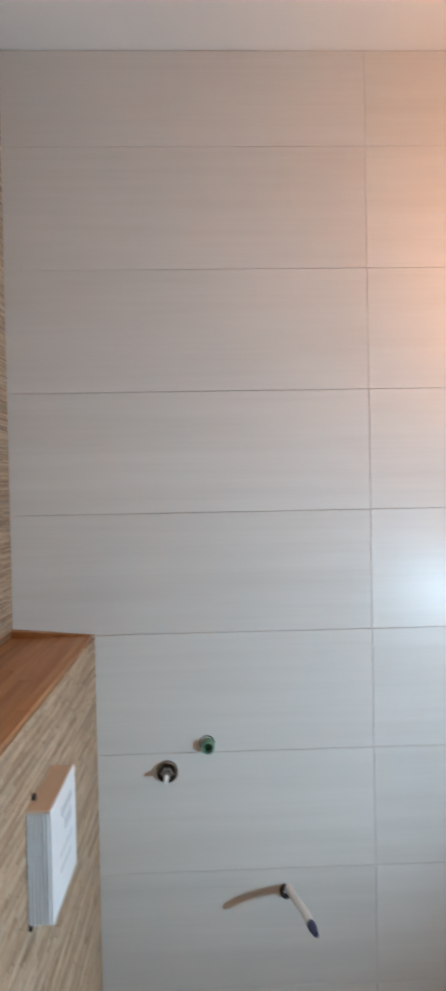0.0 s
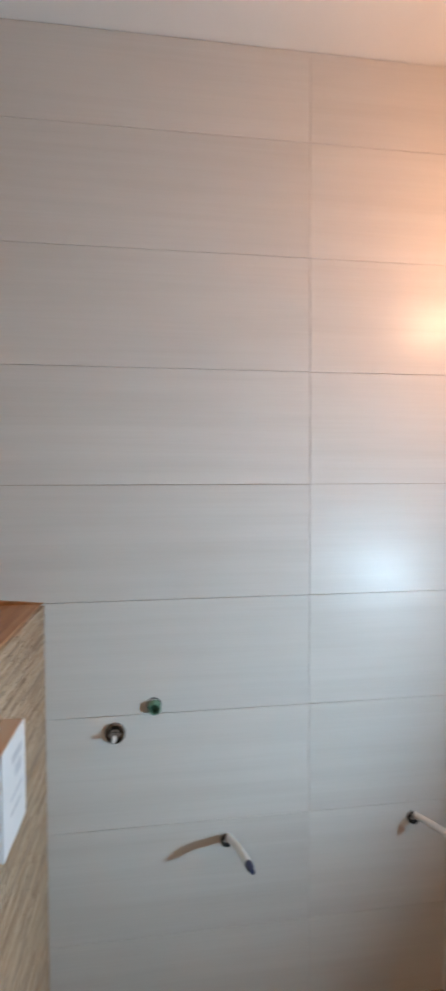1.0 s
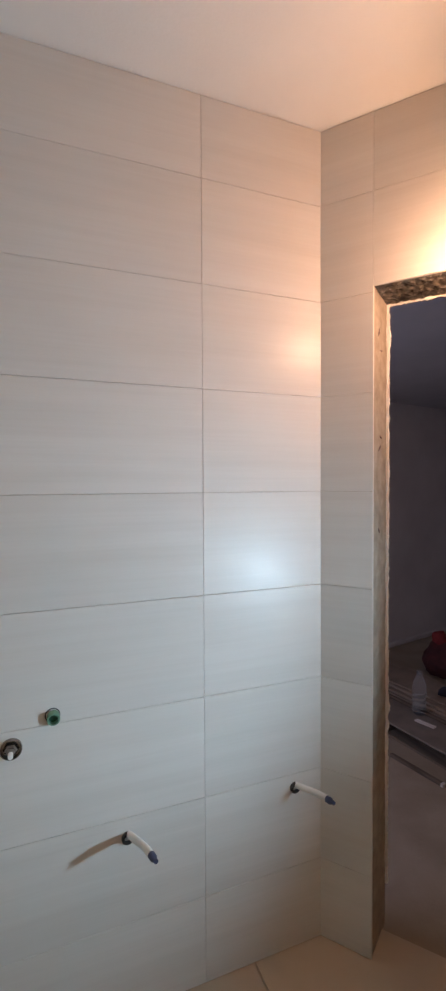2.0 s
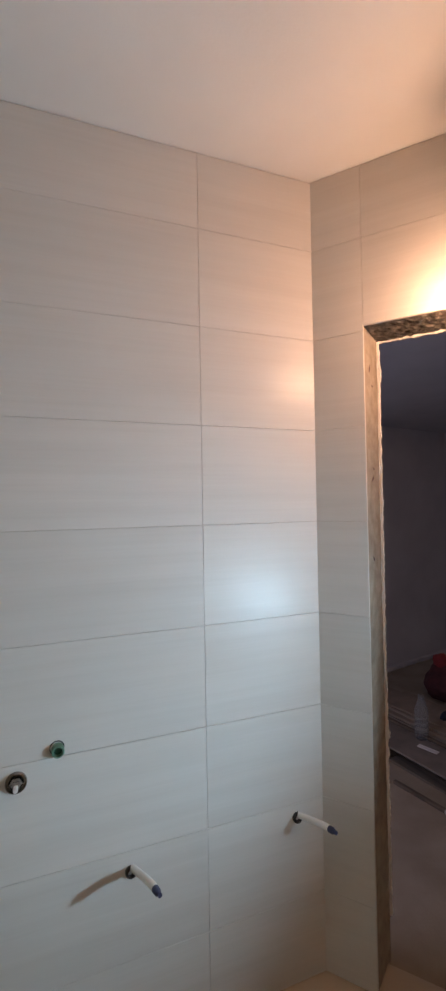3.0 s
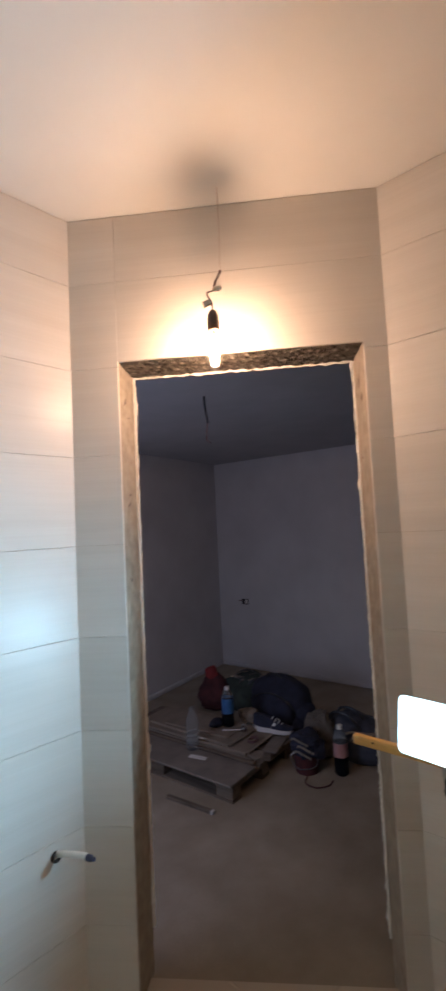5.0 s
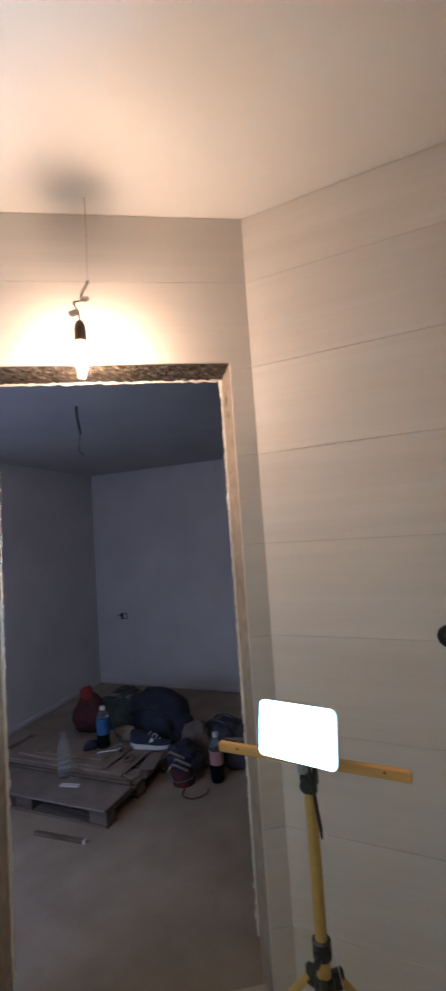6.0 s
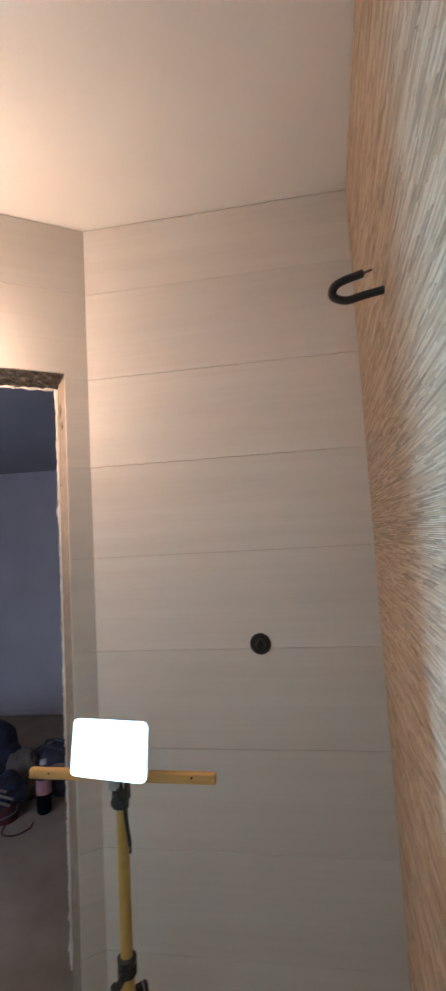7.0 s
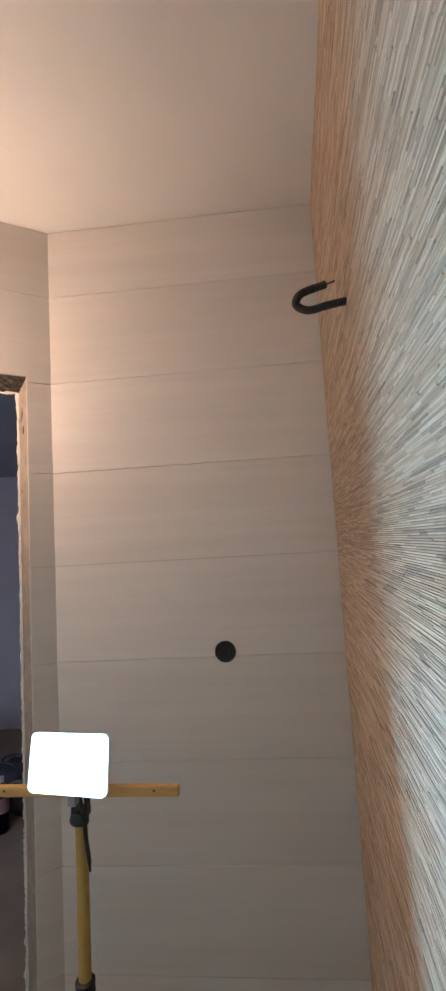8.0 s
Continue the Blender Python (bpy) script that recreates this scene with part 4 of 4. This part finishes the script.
part("side_pocket", lump((2.93, 0.64, FZ + 0.11), (0.10, 0.07, 0.10), 43, 0.12, 3, -12), M_NAVY, pack, smooth=True)
part("lower_roll", lump((2.90, 0.70, FZ + 0.065), (0.11, 0.15, 0.070), 44, 0.14, 4, -35), M_NAVY, pack, smooth=True)
part("zip", sweep(smooth_path([(2.80, 1.06, FZ + 0.18), (2.79, 0.95, FZ + 0.25), (2.80, 0.82, FZ + 0.265), (2.82, 0.70, FZ + 0.21), (2.84, 0.66, FZ + 0.14)], 6), 0.006, 6), M_BLACK, pack)
part("handle", sweep(smooth_path([(2.93, 1.00, FZ + 0.33), (2.93, 0.96, FZ + 0.365), (2.93, 0.88, FZ + 0.365), (2.93, 0.84, FZ + 0.34)], 6), 0.009, 8), M_BLACK, pack, smooth=True)

bk = thing("bucket", (2.465, 0.325, FZ), "small dark red plastic bucket stuffed with dark cloth", "bucket")
BM_ = Matrix.Translation((2.465, 0.325, FZ))
part("body", lathe([(0.068, 0.0), (0.080, 0.105), (0.085, 0.105), (0.085, 0.114), (0.076, 0.114), (0.066, 0.010)], BM_, 28, False), M_MAROON, bk, smooth=True)
part("base", lathe([(0.068, 0.0), (0.068, 0.008)], BM_, 28), M_MAROON, bk)
part("bail", sweep(smooth_path([(2.465, 0.409, FZ + 0.105), (2.43, 0.42, FZ + 0.06), (2.39, 0.33, FZ + 0.035), (2.43, 0.24, FZ + 0.06), (2.465, 0.241, FZ + 0.105)], 6), 0.003, 6), M_METAL, bk)
tb = thing("cloth_bundle", (2.465, 0.325, FZ + 0.07), "dark cloth bundle with pale straps stuffed into the bucket", "cloth")
part("cloth", lump((2.475, 0.325, FZ + 0.150), (0.110, 0.115, 0.090), 51, 0.30, 4), M_NAVY, tb, smooth=True)
for k, (a, b) in enumerate(((0.02, 0.20), (-0.02, 0.165), (0.0, 0.13))):
    part("strap", sweep(smooth_path([(2.385 - 0.004 * k, 0.355 + a, FZ + b), (2.362, 0.320 + a, FZ + b + 0.022), (2.368, 0.275 + a, FZ + b + 0.010), (2.392, 0.240 + a, FZ + b - 0.012)], 6), 0.007, 6), M_SHEET, tb, "pale grey strap", True)
strap_l = thing("wire_loop", (2.37, 0.19, FZ), "thin dark red wire loop lying on the screed", "wire")
part("wire", sweep(smooth_path([(2.41, 0.285, FZ + 0.004), (2.33, 0.245, FZ + 0.004), (2.325, 0.17, FZ + 0.004), (2.39, 0.125, FZ + 0.004), (2.45, 0.135, FZ + 0.004)], 6), 0.004, 6), M_MAROON, strap_l, smooth=True)
sack = thing("paper_sack", (2.70, 0.36, FZ), "crumpled brown paper sack standing on the floor", "sack")
part("paper", lump((2.70, 0.36, FZ + 0.13), (0.085, 0.11, 0.165), 71, 0.22, 4, 15), M_SACK, sack)
hb = thing("holdall", (2.83, 0.17, FZ), "dark blue canvas holdall with loose handles", "bag")
part("body", lump((2.83, 0.17, FZ + 0.12), (0.17, 0.26, 0.15), 61, 0.16, 4, -10), M_HAZED_CANVAS, hb, smooth=True)
for k in (0.0, 0.1):
    part("carry_handle", sweep(smooth_path([(2.72 + k, 0.30, FZ + 0.20), (2.70 + k, 0.27, FZ + 0.29), (2.70 + k, 0.16, FZ + 0.30), (2.72 + k, 0.08, FZ + 0.21)], 6), 0.009, 8), M_BLACK, hb, smooth=True)
for k in range(3):
    part("pale_strap", sweep(smooth_path([(2.655 + 0.03 * k, 0.20 - 0.05 * k, FZ + 0.13), (2.640 + 0.02 * k, 0.13 - 0.05 * k, FZ + 0.215), (2.650 + 0.02 * k, 0.05 - 0.05 * k, FZ + 0.225), (2.69, -0.02 - 0.04 * k, FZ + 0.17)], 6), 0.008, 6), M_SHEET, hb, "pale grey webbing strap", True)
bottle((2.560, 0.137, FZ), 0.29, 0.043, M_COLA, M_PAPER, M_PINK, "dark plastic bottle with a faded red label on the floor", (0.38, 0.66), M_CLEAR)
st = thing("wooden_batten", (1.745, 0.628, FZ), "short dark wooden batten lying on the screed", "batten")
part("batten", box(-0.012, -0.155, 0, 0.012, 0.155, 0.018, 0.002, pose(1.745, 0.628, FZ, 0, 0, 10)), M_PALLET, st)
part("pale_end", box(-0.0122, -0.170, 0.0002, 0.0122, -0.154, 0.0182, 0.002, pose(1.745, 0.628, FZ, 0, 0, 10)), M_PAPER, st, "pale cut end")

# ---------------------------------------------------------------- stick mosaic


def sticks(name, m, u0, u1, v0, v1, parent, seed, pitch=0.0029):
    """Rows of thin sticks of uneven length and depth in one mesh: local x along the wall, z up, -y out of it."""
    r = np.random.default_rng(seed)
    rows = int((v1 - v0) / pitch)
    us, ue, vs, ds = [], [], [], []
    for k in range(rows):
        n = int((u1 - u0) / 0.03) + 4
        cuts = u0 - r.random() * 0.08 + np.cumsum(r.choice([0.03, 0.05, 0.07, 0.10, 0.14], n) * r.uniform(0.9, 1.1, n))
        cuts = np.concatenate([[u0], cuts[(cuts > u0 + 0.006) & (cuts < u1 - 0.006)], [u1]])
        us.append(cuts[:-1]), ue.append(cuts[1:])
        vs.append(np.full(len(cuts) - 1, v0 + k * pitch)), ds.append(r.uniform(0.0, 0.0017, len(cuts) - 1))
    us, ue, vs, ds = map(np.concatenate, (us, ue, vs, ds))
    n = len(us)
    us, ue = us + 0.0003, ue - 0.0003
    z0, z1, c = vs + 0.0003, vs + pitch - 0.0003, 0.0005
    back = np.full(n, 0.006)
    corners = [(us, back, z0), (ue, back, z0), (ue, back, z1), (us, back, z1),
               (us, -ds + c, z0), (ue, -ds + c, z0), (ue, -ds + c, z1), (us, -ds + c, z1),
               (us + c, -ds, z0 + c), (ue - c, -ds, z0 + c), (ue - c, -ds, z1 - c), (us + c, -ds, z1 - c)]
    v = np.stack([np.stack(q, 1) for q in corners], 1).reshape(-1, 3)
    f = [(8, 9, 10, 11)] + [(4 + i, 4 + (i + 1) % 4, 8 + (i + 1) % 4, 8 + i) for i in range(4)] + [(i, (i + 1) % 4, 4 + (i + 1) % 4, 4 + i) for i in range(4)]
    faces = (np.array(f)[None] + 12 * np.arange(n)[:, None, None]).reshape(-1, 4)
    me = bpy.data.meshes.new(name)
    mw = np.array(m)
    me.from_pydata(v @ mw[:3, :3].T + mw[:3, 3], [], faces.tolist())
    me.materials.append(M_MOSAIC)
    ob = new(name, me)
    ob.parent = parent
    return tagged(ob, "thin beige, cream and brown mosaic sticks", kind="stuff")


sticks("mosaic_sticks", FD, 0.002, (P_CD - Vector((X_LEDGE, Y_D, 0))).length, 0.0, CEIL - 0.003, wall_south, 1)
FW = wall_frame(Vector((X_E, Y_D, 0)), Vector((X_E, 0, 0)))
sticks("mosaic_sticks", FW, 0.0, -Y_D - 0.002, LEDGE_TOP + 0.001, CEIL - 0.003, wall_west, 2)
FL = wall_frame(Vector((X_LEDGE, Y_D, 0)), Vector((X_LEDGE, 0, 0)))
sticks("mosaic_sticks", FL, 0.0, -Y_D - 0.002, 0.0, LEDGE_TOP - 0.0035, ledge_wall, 3)

# ---------------------------------------------------------------- tiles
TILE_MESHES = {}


def tile_mesh(w, h, mat, t=TILE_T):
    key = (round(w, 4), round(h, 4), mat.name)
    if key not in TILE_MESHES:
        c = 0.0007
        v = []
        for dx, y, in ((0, t), (0, c), (c, 0)):
            v += [(x * (w / 2 - dx), y, z * (h / 2 - dx)) for x, z in ((-1, -1), (1, -1), (1, 1), (-1, 1))]
        f = [(8, 9, 10, 11), (3, 2, 1, 0)]
        for a in (0, 4):
            f += [(a + i, a + (i + 1) % 4, a + 4 + (i + 1) % 4, a + 4 + i) for i in range(4)]
        me = bpy.data.meshes.new("tile")
        me.from_pydata(v, [], f)
        me.materials.append(mat)
        TILE_MESHES[key] = me
    return TILE_MESHES[key]


JOINT = 0.0011
trng = random.Random(11)
ROWS_Z = [0.002] + [ROW0 + ROW * i for i in range(8)] + [CEIL - 0.0015]


def lay(parent, m, u0, u1, z0, z1, mat=M_TILE):
    w, h = u1 - u0 - 0.75 * JOINT, z1 - z0 - JOINT
    ob = new("tile", tile_mesh(w, h, mat))
    ob.parent = parent
    ob.matrix_basis = m @ pose((u0 + u1) / 2, trng.uniform(-0.0003, 0.0003), (z0 + z1) / 2, trng.uniform(-0.05, 0.05), 0, trng.uniform(-0.03, 0.03))
    return ob


for z0, z1 in zip(ROWS_Z, ROWS_Z[1:]):
    for u0, u1 in ((X_E - 0.004, 0.350), (0.350, 0.7530)):
        lay(wall_north, FA, u0, u1, z0, z1)
    lay(wall_east, FC, -0.002, LEN_C + 0.004, z0, z1)
    if z1 <= DOOR_H:
        lay(wall_door, FB, -0.002, DOOR_S0, z0, z1)
        lay(wall_door, FB, DOOR_S1, LEN_B + 0.002, z0, z1)
    elif z0 < DOOR_H:
        lay(wall_door, FB, -0.002, DOOR_S0, z0, z1)
        j = JOINT / 2
        corner_tile = bmesh.new()
        outline = [(DOOR_S0 + j, DOOR_H), (DOOR_S1, DOOR_H), (DOOR_S1, z0 + j), (LEN_B + 0.0015, z0 + j), (LEN_B + 0.0015, z1 - j), (DOOR_S0 + j, z1 - j)]
        face = [corner_tile.verts.new((q, 0.0, h)) for q, h in outline]
        rear = [corner_tile.verts.new((q, TILE_T, h)) for q, h in outline]
        corner_tile.faces.new(face)
        corner_tile.faces.new(rear[::-1])
        for i in range(6):
            corner_tile.faces.new((face[i], rear[i], rear[(i + 1) % 6], face[(i + 1) % 6]))
        bmesh.ops.recalc_face_normals(corner_tile, faces=corner_tile.faces[:])
        ob = new("tile", mesh_of("tile", corner_tile, M_TILE))
        ob.parent = wall_door
        ob.matrix_basis = FB.copy()
    else:
        lay(wall_door, FB, -0.002, DOOR_S0, z0, z1)
        lay(wall_door, FB, DOOR_S0, LEN_B + 0.002, z0, z1)

# floor tiles, cut along the slanting walls
for i in range(-1, 3):
    for k in range(-3, 1):
        x0, y0 = -0.087 + 0.6 * i, 0.05 + 0.6 * k
        b = box(x0 + 0.001, y0 + 0.001, -0.010, x0 + 0.599, y0 + 0.599, 0.0, 0.0007)
        for co, no in ((FB @ Vector((0, WALL_T - 0.045, 0)), FB.to_3x3() @ Vector((0, 1, 0))), (FC @ Vector((0, 0.08, 0)), FC.to_3x3() @ Vector((0, 1, 0))), (Vector((0, 0.05, 0)), Vector((0, 1, 0)))):
            bmesh.ops.bisect_plane(b, geom=b.verts[:] + b.edges[:] + b.faces[:], plane_co=co, plane_no=no, clear_outer=True)
            bmesh.ops.holes_fill(b, edges=b.edges[:])
        if len(b.faces) < 4:
            b.free()
            continue
        c = Vector((x0 + 0.3, y0 + 0.3, 0))
        b.transform(Matrix.Translation(-c))
        ob = new("tile", mesh_of("tile", b, M_FLOOR_TILE))
        ob.parent = floor
        ob.matrix_basis = Matrix.Translation(c)
